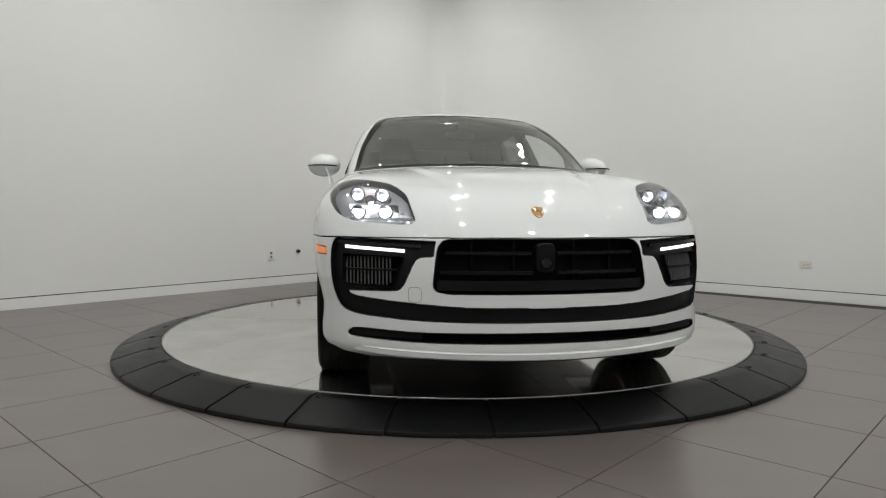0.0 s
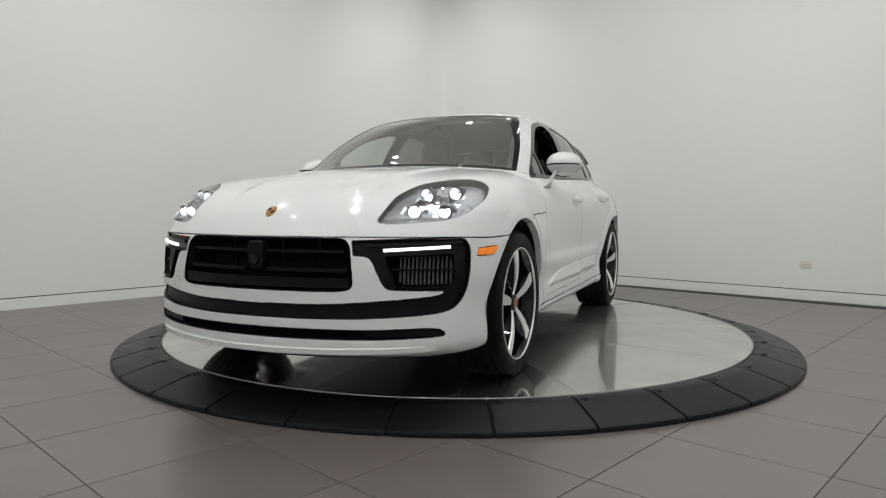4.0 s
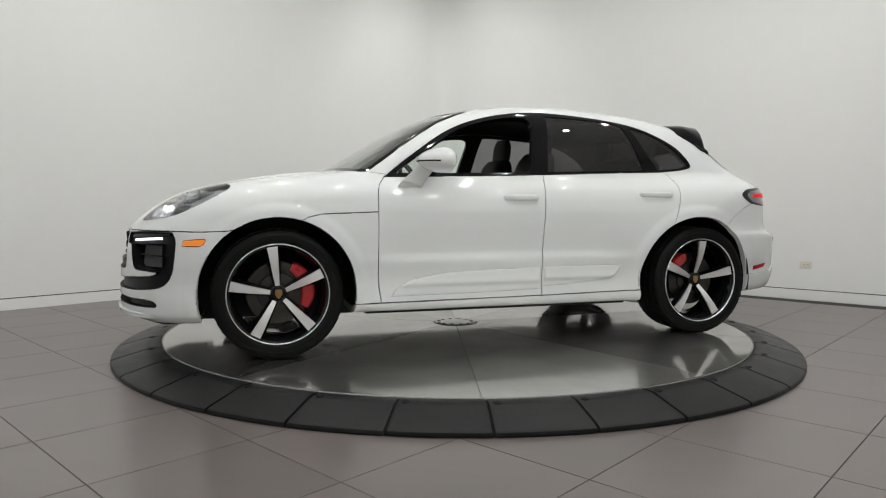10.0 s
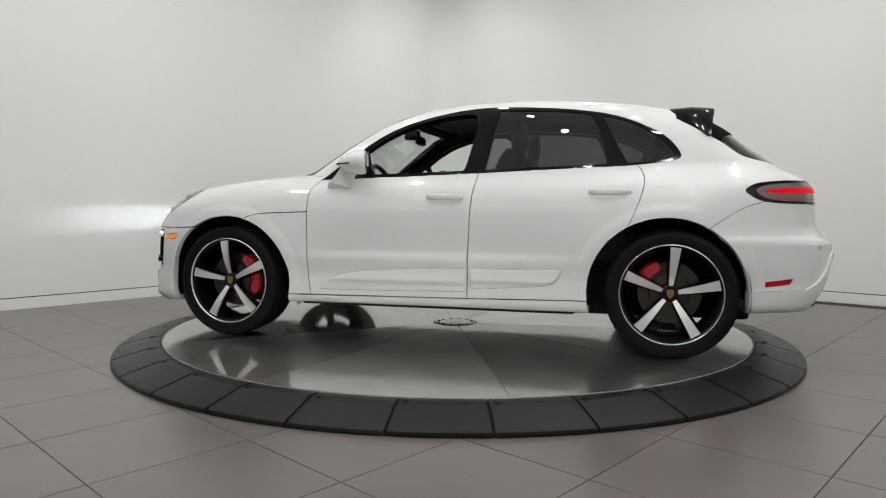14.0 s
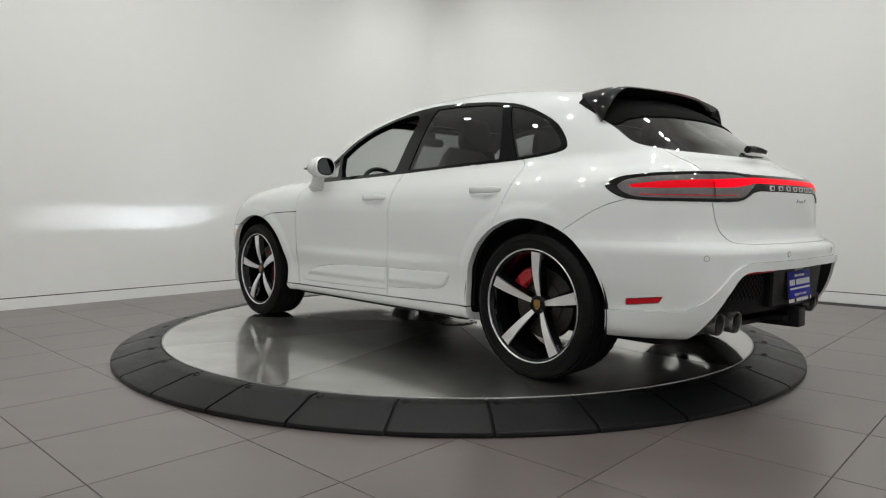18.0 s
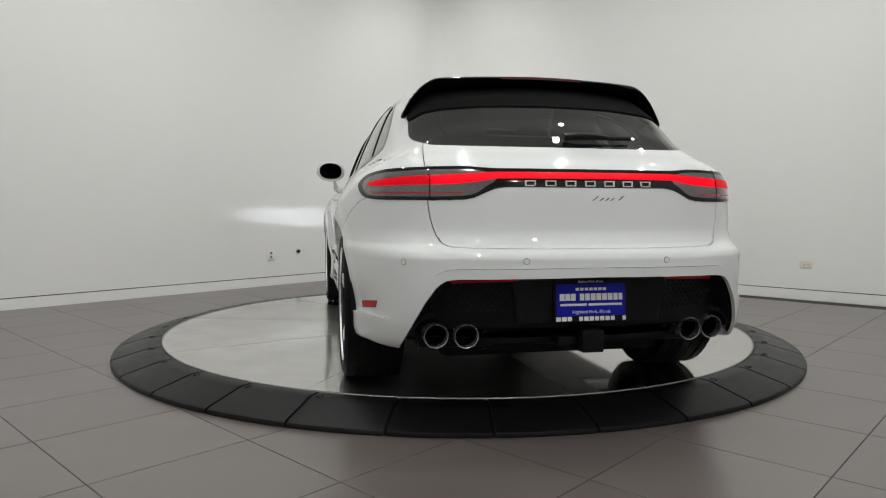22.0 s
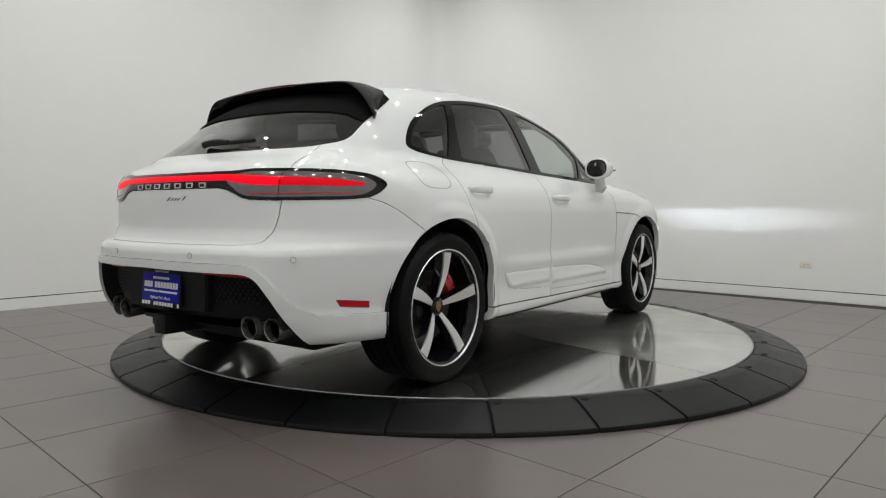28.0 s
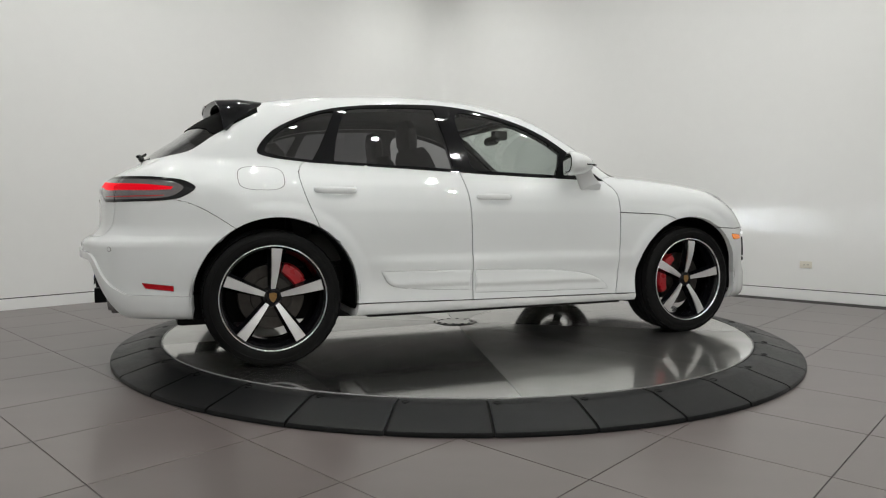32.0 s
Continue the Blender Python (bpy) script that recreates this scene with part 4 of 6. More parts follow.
def pieces(region, name, mat, label="", both=False, gap=0.0031, depth=0.035, lift=0.0, parent=None, keep=None, face=True, swell=None):
    """Lifts one region off the skin as a panel with turned-in edges. both: one panel on each side of the car, else one across it."""
    regions = region if isinstance(region, tuple) else (region,)
    faces = [f for f in SKIN.faces if f[TAG] in regions and (keep is None or keep(f.calc_center_median()))]
    inside = set(faces)
    order, index = [], {}
    for f in faces:
        for v in f.verts:
            if v not in index:
                index[v] = len(order)
                order.append(v)
    pos = np.array([v.co[:] for v in order])
    nor = slope(pos)
    nor[np.abs(pos[:, 1]) < 1e-6, 1] = 0
    polys = [[index[v] for v in f.verts] for f in faces]
    edges, pull = [], {}
    for f in faces:
        c = f.calc_center_median()
        for e in f.edges:
            if sum(g in inside for g in e.link_faces) == 1 and not (abs(e.verts[0].co.y) < 1e-6 and abs(e.verts[1].co.y) < 1e-6):
                loop = [index[v] for v in f.verts]
                a, b = index[e.verts[0]], index[e.verts[1]]
                if loop[(loop.index(a) + 1) % len(loop)] != b:
                    a, b = b, a
                edges.append((a, b))
                d = pos[b] - pos[a]
                side = np.cross(nor[a] + nor[b], d)
                side /= max(np.linalg.norm(side), 1e-9)
                if np.dot(np.array(c) - pos[a], side) < 0:
                    side = -side
                for k in (a, b):
                    pull[k] = pull.get(k, 0) + side * np.linalg.norm(d)
    top = pos + nor * lift
    if swell:
        s_ = np.clip((pos[:, 2] - swell[0]) / (swell[1] - swell[0]), 0, 1)
        rise = np.where(s_ > 0.50, 0.30 + 0.70 * np.clip((0.98 - s_) / 0.48, 0, 1), np.clip((s_ - 0.28) / 0.16, 0, 1) * 0.85 + 0.15)
        top = pos + nor * (lift * rise)[:, None]
        for k in pull:
            top[k] = pos[k] + nor[k] * 0.0006
    for k, d in pull.items():
        d = d / max(np.linalg.norm(d), 1e-9)
        if abs(pos[k, 1]) < 1e-6:
            d[1] = 0
        top[k] = top[k] + d * gap
        pull[k] = d
    rim = sorted(pull)
    at = {k: len(order) + i for i, k in enumerate(rim)}
    m = len(rim)
    verts = np.concatenate([top, top[rim], top[rim] - nor[rim] * (depth + max(lift, 0)) if m else top[:0]])
    norms = np.concatenate([nor, np.array([-pull[k] for k in rim]).reshape(-1, 3), np.array([-pull[k] for k in rim]).reshape(-1, 3)])
    quads = [(b, a, a + m, b + m) for a, b in ((at[a], at[b]) for a, b in edges)]
    if not face:
        polys = []
    out = []
    for side in ((1, -1) if both else (0,)):
        if side == 0:
            n = len(verts)
            vv = np.concatenate([verts, verts * (1, -1, 1)])
            nn = np.concatenate([norms, norms * (1, -1, 1)])
            ff = polys + quads + [[i + n for i in reversed(f)] for f in polys + quads]
        else:
            vv, nn = verts * (1, side, 1), norms * (1, side, 1)
            ff = polys + quads if side > 0 else [list(reversed(f)) for f in polys + quads]
        me = bpy.data.meshes.new(name)
        me.from_pydata([(x, y + CAR_Y, z) for x, y, z in vv.tolist()], [], ff)
        me.materials.append(mat)
        me.polygons.foreach_set("use_smooth", [True] * len(me.polygons))
        me.update()
        if not swell:
            me.normals_split_custom_set_from_vertices(nn.tolist())
        ob = new(name, me)
        ob.parent = parent[len(out)] if isinstance(parent, (list, tuple)) else (parent or car)
        if label:
            ob["label"] = label
        out.append(ob)
    return out if both else out[0]


body = pieces(BODY, "body_shell", WHITE, "glossy white roof, pillars and rear quarters", gap=0.0015)
bonnet = pieces(BONNET, "bonnet", WHITE)
pieces(FENDER, "fender", WHITE, both=True)
pieces(SILL, "sill", WHITE, both=True, lift=0.006)
doors_f = pieces(DOOR_F, "front_door", WHITE, both=True)
doors_r = pieces(DOOR_R, "rear_door", WHITE, both=True)
pieces((BLADE_F, BLADE_FI), "door_blade", WHITE, "raised white blade low on the door", both=True, lift=0.015, gap=-0.0014, depth=0.004, parent=doors_f, swell=(0.338, 0.470))
pieces((BLADE_R, BLADE_RI), "door_blade", WHITE, "raised white blade low on the door", both=True, lift=0.015, gap=-0.0014, depth=0.004, parent=doors_r, swell=(0.352, 0.482))
pieces(FRAME, "window_frame", GLOSS_BLACK, "gloss black window surround", both=True, gap=0.0008, lift=0.001)
pieces(WIN_R, "rear_window", TINT_GLASS, "dark tinted glass", both=True, gap=0.0, lift=-0.004, depth=0.004)
pieces(WIN_Q, "quarter_window", TINT_GLASS, "dark tinted glass", both=True, gap=0.0, lift=-0.004, depth=0.004)
pieces(WIN_S, "mirror_window", CLEAR_GLASS, "small fixed pane ahead of the front window", both=True, gap=0.0, lift=-0.004, depth=0.004)
win_f = pieces(WIN_F, "front_window", CLEAR_GLASS, "clear glass, shut", both=True, gap=0.0, lift=-0.004, depth=0.004)
bpy.data.objects.remove(win_f[0])
pieces(SCREEN_EDGE, "windscreen_border", GLOSS_BLACK, "black border round the windscreen", gap=0.001)
screen = pieces((SCREEN, SCREEN_RIM), "windscreen", SCREEN_GLASS, "clear curved glass", gap=0.0, lift=-0.002, depth=0.004)
pieces(SCREEN_RIM, "pillar_trim", LEATHER, "dark trim inside the windscreen's edge", gap=0.0, lift=-0.022, depth=0.02)
bumper_f = pieces(BUMPER_F, "front_bumper", WHITE)
bumper_r = pieces(BUMPER_R, "rear_bumper", WHITE, gap=0.0014)
pieces(RIDGE, "bumper_ridge", WHITE, "raised white frame round the rear diffuser", lift=0.013, gap=0.0, depth=0.05, parent=bumper_r)
gate = pieces(GATE, "tailgate", WHITE)
pieces(REAR_GLASS, "rear_screen", TINT_GLASS, "dark tinted rear glass", gap=0.0, lift=-0.002, depth=0.004)
# black band laid over the top of the rear glass, below the spoiler
pieces(GLASS_TOP_BAND, "glass_top_band", DARK, "black band added over the glass top for the dark area under the spoiler", gap=-0.002, lift=0.004, depth=0.01)
pieces(TAIL_LAMP, "tail_light", GLOSS_BLACK, "smoked full-width tail light", gap=0.001, lift=0.004)
pieces(LENS, "lamp_lens", GREY_LENS, "grey translucent lamp lens", both=True, gap=0.0, lift=0.0045)
pieces(LOW_LINE, "lamp_line", RED_LENS, "thin dim red line low in the lamp", both=True, gap=0.0, lift=0.0055)
pieces(GLOW, "light_bar", GLOW_RED, "glowing red light bar across the tail", gap=0.001, lift=0.006, keep=lambda c: c.y < 0.625)
pieces(GLOW, "light_bar_end", GLOW_DIM, "dimmer red end of the light bar", both=True, gap=0.001, lift=0.006, keep=lambda c: c.y >= 0.625)
pieces(DIFFUSER, "diffuser", MATT_BLACK, "textured black diffuser below the bumper", gap=0.001, lift=-0.085, depth=0.01)
pieces(RED_STRIP, "bumper_reflector", RED_LENS, "slim red reflector strip", both=True, gap=0.001, lift=-0.045, depth=0.03)
pieces(REFLECTOR, "side_reflector", RED_LENS, "red side reflector", both=True, gap=0.0015, lift=0.002)
pieces(MARKER, "side_marker", AMBER, "amber side marker lamp", both=True, gap=0.0015, lift=0.003)
pieces(GRILLE, "grille_back", DARK, "dark recess behind the grille", gap=0.0, lift=-0.07, depth=0.0)
pieces(INTAKE, "intake_frame", MATT_BLACK, "black air intake surround", gap=0.0, lift=-0.022, depth=0.0)
vents = pieces(VENT, "intake_opening", DARK, "dark side air intake", both=True, gap=0.0, lift=-0.075, depth=0.0)
pieces(VENT, "intake_throat", MATT_BLACK, "black throat of the side air intake", both=True, gap=0.0, lift=-0.020, depth=0.056, face=False)
pieces(SLOT, "slot_back", DARK, "dark lower air slot", gap=0.0, lift=-0.04, depth=0.0)
pieces(GRILLE, "grille_wall", MATT_BLACK, "black inner edge of the grille", gap=0.001, lift=-0.001, depth=0.07, face=False)
pieces(INTAKE, "intake_wall", MATT_BLACK, "black inner edge of the air intakes", gap=0.001, lift=-0.001, depth=0.022, face=False)
pieces(SLOT, "slot_wall", MATT_BLACK, "black inner edge of the lower slot", gap=0.001, lift=-0.001, depth=0.04, face=False)
pieces((DIFFUSER, RED_STRIP), "diffuser_wall", MATT_BLACK, gap=0.001, lift=-0.001, depth=0.087, face=False)
lamps = pieces((LAMP, LAMP_HOLE), "headlight", HEAD_GLASS, "clear lens over four lit projectors", both=True, gap=0.003, lift=0.001, depth=0.004)
pieces((LAMP, LAMP_HOLE), "lamp_bowl", LAMP_BOWL, "dark grey lamp bowl", both=True, gap=-0.003, lift=-0.13, depth=-0.128, parent=lamps)
pieces(LAMP, "lamp_bezel", LAMP_BEZEL, "silver-grey bezel round the projectors", both=True, gap=0.001, lift=-0.034, depth=0.02, parent=lamps)
# sheet added to stop the red bar's glow from leaking into the cabin
pieces((GATE, TAIL_LAMP, GLOW, LENS, LOW_LINE), "gate_glow_block", LEATHER, "added black sheet that keeps the light bar's glow out of the cabin", gap=0.0, lift=-0.045, depth=0.0)
lining = pieces((BODY, FRAME), "cabin_lining", LEATHER, "black cabin lining", gap=0.0, lift=-0.03, depth=0.0, keep=lambda c: c.z > 0.98 and -2.1 < c.x < 0.95)
pieces((DOOR_F, DOOR_R), "door_card", LEATHER, "black inner door card", both=True, gap=0.0, lift=-0.06, depth=0.0)
SKIN.free()

# ---------------------------------------------------------------- the car's fitted parts
def fit(name, bm, mat, parent=car, label="", smooth=True, angle=35):
    """A part given in car space, under the car or under one of its panels."""
    ob = part(name, bm, mat, parent, label, smooth, angle)
    if abs(parent.location.y - CAR_Y) > 1e-6 or parent is car:
        ob.location.y = CAR_Y
    return ob


def flank(x, z):
    """The skin's half width at x, z."""
    return float(shoot(np.array([[x, 0.0, z]]), np.array([[0.0, 1.0, 0.0]]), 2.0, 18)[0, 1])


def face_x(y, z, way=1):
    """The skin's end at y, z: the nose (way 1) or the tail (way -1)."""
    return float(shoot(np.array([[0.0, abs(y), z]]), np.array([[float(way), 0.0, 0.0]]), 2.8, 18)[0, 0])


def ribbon(bm, pts, ways, ups, half, thick):
    """A bar along points, with outward ways and up vectors; half its height, thick outwards."""
    rows = []
    for p, w, u in zip(pts, ways, ups):
        p, w, u = Vector(p), Vector(w).normalized(), Vector(u).normalized()
        rows.append([bm.verts.new(q) for q in (p - u * half, p - u * half * 0.85 + w * thick, p + u * half * 0.85 + w * thick, p + u * half)])
    for a, b in zip(rows, rows[1:]):
        for i in range(4):
            bm.faces.new((a[i], a[(i + 1) % 4], b[(i + 1) % 4], b[i]))
    bm.faces.new(rows[0][::-1]), bm.faces.new(rows[-1])
    return bm


def flip(bm, s):
    if s < 0:
        for v in bm.verts:
            v.co.y = -v.co.y
    return bm


def shaped(bm, sections, cap=True):
    """A closed loft through rings of points."""
    rows = [[bm.verts.new(p) for p in ring] for ring in sections]
    n = len(rows[0])
    for a, b in zip(rows, rows[1:]):
        for i in range(n):
            bm.faces.new((a[i], a[(i + 1) % n], b[(i + 1) % n], b[i]))
    if cap:
        bm.faces.new(rows[0][::-1]), bm.faces.new(rows[-1])
    return bm


def oval(cx, cy, cz, ru, rv, u, v, n=20, power=2.0):
    out = []
    for k in range(n):
        a = 2 * math.pi * k / n
        c, s = math.cos(a), math.sin(a)
        c, s = math.copysign(abs(c) ** (2 / power), c), math.copysign(abs(s) ** (2 / power), s)
        out.append(Vector((cx, cy, cz)) + Vector(u) * ru * c + Vector(v) * rv * s)
    return out


# wheels
def wheel(x, y, side, lean, width, dish, caliper_at, reach):
    w = new("wheel")
    w.parent = car
    w.matrix_basis = pose(x, side * y + CAR_Y, 0.367, 0, 0, 0 if side > 0 else 180)
    h, r = width / 2, 0.367

    def sub(name, bm, mat, label="", angle=35):
        return part(name, bm, mat, w, label, True, angle)

    bm = bmesh.new()
    tread = []
    for k in range(5):
        c = -h * 0.74 + h * 1.48 * k / 4
        tread += [(r - 0.0015 * abs(k - 2), c - h * 0.15), (r - 0.0015 * abs(k - 2), c + h * 0.15)]
        if k < 4:
            tread += [(r - 0.010, c + h * 0.155), (r - 0.010, c + h * 0.215)]
    prof = [(0.268, -h + 0.03), (0.285, -h + 0.008), (0.315, -h), (0.345, -h + 0.008), (0.358, -h + 0.022)] + tread + [(0.358, h - 0.022), (0.345, h - 0.008), (0.329, h - 0.001), (0.327, h - 0.004), (0.315, h - 0.001), (0.298, h - 0.003), (0.285, h - 0.008), (0.278, h - 0.016), (0.268, h - 0.03)]
    turned(bm, prof, 144, "y")
    for v in bm.verts:
        rad = math.hypot(v.co.x, v.co.z)
        if abs(v.co.y) > h * 0.60 and rad > 0.350 and round(math.atan2(v.co.z, v.co.x) / (2 * math.pi) * 144) % 3 == 0:
            v.co.x, v.co.z = v.co.x * (1 - 0.003 / rad), v.co.z * (1 - 0.003 / rad)
    tyre = sub("tyre", bm, TYRE, "black low-profile tyre", 50)
    bm = bmesh.new()
    turned(bm, [(0.280, h - 0.014), (0.2832, h - 0.010), (0.2832, h - 0.006), (0.2810, h - 0.004), (0.2782, h - 0.007), (0.2775, h - 0.014)], 110, "y", close=True)
    sub("rim_lip", bm, ALLOY, "bright machined rim edge")
    bm = bmesh.new()
    turned(bm, [(0.281, h - 0.016), (0.266, h - 0.022), (0.252, h - 0.05), (0.240, h - 0.11), (0.245, -h + 0.06), (0.268, -h + 0.02), (0.272, -h + 0.02), (0.25, -h + 0.07)], 96, "y")
    sub("rim", bm, GLOSS_BLACK, "gloss black rim")
    hub_y, rim_y = dish, h - 0.018
    for k in range(5):
        a = radians(90 + lean + 72 * k)
        c, s = math.cos(a), math.sin(a)

        def at(rad, off, yy):
            return Vector((rad * c - off * s, yy, rad * s + off * c))

        bm = bmesh.new()
        rows = []
        for i in range(9):
            t = i / 8
            rad = 0.044 + (0.266 - 0.044) * t
            half = 0.0120 + 0.0175 * t ** 0.9
            yy = hub_y + (rim_y - hub_y) * t + 0.012 * math.sin(math.pi * t)
            rows.append([bm.verts.new(at(rad, -half, yy - 0.004)), bm.verts.new(at(rad, -half * 0.93, yy)), bm.verts.new(at(rad, half * 0.93, yy)), bm.verts.new(at(rad, half, yy - 0.004)), bm.verts.new(at(rad, half, yy - 0.010)), bm.verts.new(at(rad, -half, yy - 0.010))])
        for p, q in zip(rows, rows[1:]):
            for i in range(6):
                bm.faces.new((p[i], p[(i + 1) % 6], q[(i + 1) % 6], q[i]))
        bm.faces.new(rows[0]), bm.faces.new(rows[-1][::-1])
        spoke = sub("spoke", bm, ALLOY, "machined silver spoke face")
        bm = bmesh.new()
        rows = []
        for i in range(9):
            t = i / 8
            rad = 0.035 + (0.272 - 0.035) * t
            half = 0.016 + 0.021 * t
            yy = hub_y + (rim_y - hub_y) * t + 0.012 * math.sin(math.pi * t) - 0.006
            rows.append([bm.verts.new(at(rad, -half * 0.75, yy)), bm.verts.new(at(rad, half * 0.75, yy)), bm.verts.new(at(rad, half * 1.35, yy - 0.045 + 0.012 * t)), bm.verts.new(at(rad, -half * 1.35, yy - 0.045 + 0.012 * t))])
        for p, q in zip(rows, rows[1:]):
            for i in range(4):
                bm.faces.new((p[i], p[(i + 1) % 4], q[(i + 1) % 4], q[i]))
        bm.faces.new(rows[0]), bm.faces.new(rows[-1][::-1])
        sub("spoke_side", bm, GLOSS_BLACK, "gloss black spoke flank")
    bm = bmesh.new()
    turned(bm, [(0.0, hub_y + 0.004), (0.044, hub_y + 0.002), (0.052, hub_y - 0.004), (0.058, hub_y - 0.03), (0.06, hub_y - 0.06)], 48, "y")
    sub("hub", bm, GLOSS_BLACK, "gloss black hub")
    bm = bmesh.new()
    turned(bm, [(0.0, hub_y + 0.0075), (0.036, hub_y + 0.0065), (0.041, hub_y + 0.001)], 32, "y")
    cap = sub("centre_cap", bm, GLOSS_BLACK, "dark hub cap with a gold crest")
    bm = bmesh.new()
    shaped(bm, [[Vector((px, hub_y + d, pz)) for px, pz in ((-0.019, 0.023), (0.0, 0.026), (0.019, 0.023), (0.020, 0.0), (0.012, -0.018), (0.0, -0.027), (-0.012, -0.018), (-0.020, 0.0))] for d in (0.004, 0.0092)])
    part("crest", bm, GOLD, cap, "gold crest", True)
    bm = bmesh.new()
    turned(bm, [(0.06, -0.012), (0.175, -0.012), (0.178, -0.008), (0.178, 0.018), (0.175, 0.022), (0.115, 0.022), (0.11, 0.03), (0.06, 0.035)], 72, "y", close=True)
    sub("brake_disc", bm, IRON, "worn grey brake disc")
    bm = bmesh.new()
    rows = []
    for i in range(13):
        a = radians(caliper_at - reach + 2 * reach * i / 12)
        c, s = math.cos(a), math.sin(a)
        e = 1 - 0.35 * abs(i / 6 - 1) ** 4
        mid = 0.166
        ring = [(mid - 0.037 * e, 0.024), (mid - 0.037 * e, 0.044), (mid - 0.028 * e, 0.052 + 0.004 * e), (mid + 0.028 * e, 0.052 + 0.004 * e), (mid + 0.040 * e, 0.040), (mid + 0.040 * e, -0.03), (mid + 0.024, -0.03), (mid + 0.024, 0.024)]
        rows.append([bm.verts.new((rr * c, yy, rr * s)) for rr, yy in ring])
    for p, q in zip(rows, rows[1:]):
        for i in range(8):
            bm.faces.new((p[i], p[(i + 1) % 8], q[(i + 1) % 8], q[i]))
    bm.faces.new(rows[0]), bm.faces.new(rows[-1][::-1])
    sub("brake_caliper", bm, RED_PAINT, "red painted brake caliper")
    bm = bmesh.new()
    turned(bm, [(0.0, -0.02), (0.055, -0.02), (0.055, -0.2), (0.0, -0.2)], 16, "y")
    sub("axle", bm, DARK)
    return w


wheel(HUB_F, 0.815, 1, -7, 0.265, 0.092, 163, 46)
wheel(HUB_R, 0.800, 1, 5, 0.285, 0.074, 44, 25)
wheel(HUB_F, 0.815, -1, 7, 0.265, 0.092, 17, 46)
wheel(HUB_R, 0.800, -1, 4, 0.285, 0.074, 136, 25)

# arch liners, floor pan and the dark blocks added to close off engine bay and boot
for cx, cz, r in (ARCH_F, ARCH_R):
    for s in (1, -1):
        bm = bmesh.new()
        turned(bm, [(r + 0.012, s * 0.50), (r + 0.012, s * 0.915)], 48, "y", start=radians(-10), sweep=radians(200))
        turned(bm, [(0.02, s * 0.50), (r + 0.012, s * 0.50)], 48, "y", start=radians(-10), sweep=radians(200))
        for v in bm.verts:
            v.co.x += cx
            v.co.z += cz
        fit("arch_liner", bm, MATT_BLACK, car, "black wheel arch liner")
bm = bmesh.new()
box(bm, -0.93, 0.84, -0.845, 0.845, 0.219, 0.33, bevel=0.015)
fit("floor_pan", bm, MATT_BLACK, car, "black floor pan")
bm = bmesh.new()
box(bm, -1.95, 1.98, -0.52, 0.52, 0.178, 0.50, bevel=0.03)
fit("underbody", bm, MATT_BLACK, car, "black underbody")
bm = bmesh.new()
box(bm, 0.95, 2.02, -0.60, 0.60, 0.42, 0.72, bevel=0.05)
fit("engine_bay_block", bm, DARK, car)
bm = bmesh.new()
box(bm, -2.18, -1.35, -0.66, 0.66, 0.45, 0.86, bevel=0.05)
fit("boot_block", bm, DARK, car)
bm = bmesh.new()
box(bm, 1.74, 2.00, -0.58, 0.58, 0.193, 0.40, bevel=0.02)
fit("front_tray", bm, MATT_BLACK, car)
bm = bmesh.new()
box(bm, -2.10, -1.86, -0.66, 0.66, 0.25, 0.45, bevel=0.03)
fit("rear_tray", bm, MATT_BLACK, car)
# closing trays under nose and tail, following the bumpers' outline
for way, x_in, z, half, inner in ((1, 1.79, 0.1985, 0.76, 0.075), (-1, -1.88, 0.296, 0.70, 0.16)):
    bm = bmesh.new()
    ys = np.linspace(-half, half, 21)
    outer = [(face_x(y, z + 0.05, way) - way * inner, y) for y in ys]
    ring = outer + [(x_in, half), (x_in, -half)]
    shaped(bm, [[Vector((x, y, zz)) for x, y in ring] for zz in (z, z + 0.02)])
    fit("under_tray", bm, MATT_BLACK, car, "black plastic tray under the bumper", False)
for s in (1, -1):
    bm = bmesh.new()
    turned(bm, [(0.0, -0.20), (0.085, -0.20), (0.10, -0.17), (0.10, 0.17), (0.085, 0.20), (0, 0.20)], 24, "y")
    for v in bm.verts:
        v.co = Vector((v.co.x - 1.86, v.co.y * 0.9 + s * 0.42, v.co.z * 0.8 + 0.30))
    fit("silencer", bm, MATT_BLACK, car, "dark exhaust silencer under the tail")

# cabin
bm = bmesh.new()
box(bm, 0.50, 0.93, -0.72, 0.72, 0.72, 0.985, bevel=0.05)
fit("dashboard", bm, LEATHER, car, "black dashboard")
bm = bmesh.new()
box(bm, -0.55, 0.55, -0.11, 0.11, 0.45, 0.80, bevel=0.03)
fit("console", bm, LEATHER, car, "black centre console")
bm = bmesh.new()
box(bm, -0.97, 0.84, -0.80, 0.80, 0.42, 0.47)
fit("carpet", bm, LEATHER, car, "black carpet")
bm = bmesh.new()
rows = []
for i in range(33):
    a = 2 * math.pi * i / 32
    rows.append(oval(0.185 * math.cos(a), 0.185 * math.sin(a), 0, 0.016, 0.016, (math.cos(a), math.sin(a), 0), (0, 0, 1), 10))
shaped(bm, rows[:-1] + [rows[0]], cap=False)
box(bm, -0.17, 0.17, -0.02, 0.02, -0.012, 0.012)
box(bm, -0.06, 0.06, -0.06, 0.05, -0.02, 0.015, bevel=0.01)
bmesh.ops.transform(bm, matrix=pose(0.42, 0.37, 0.985, 0, 0, -90) @ pose(0, 0, 0, 64), verts=bm.verts)
fit("steering_wheel", bm, LEATHER, car, "black steering wheel")


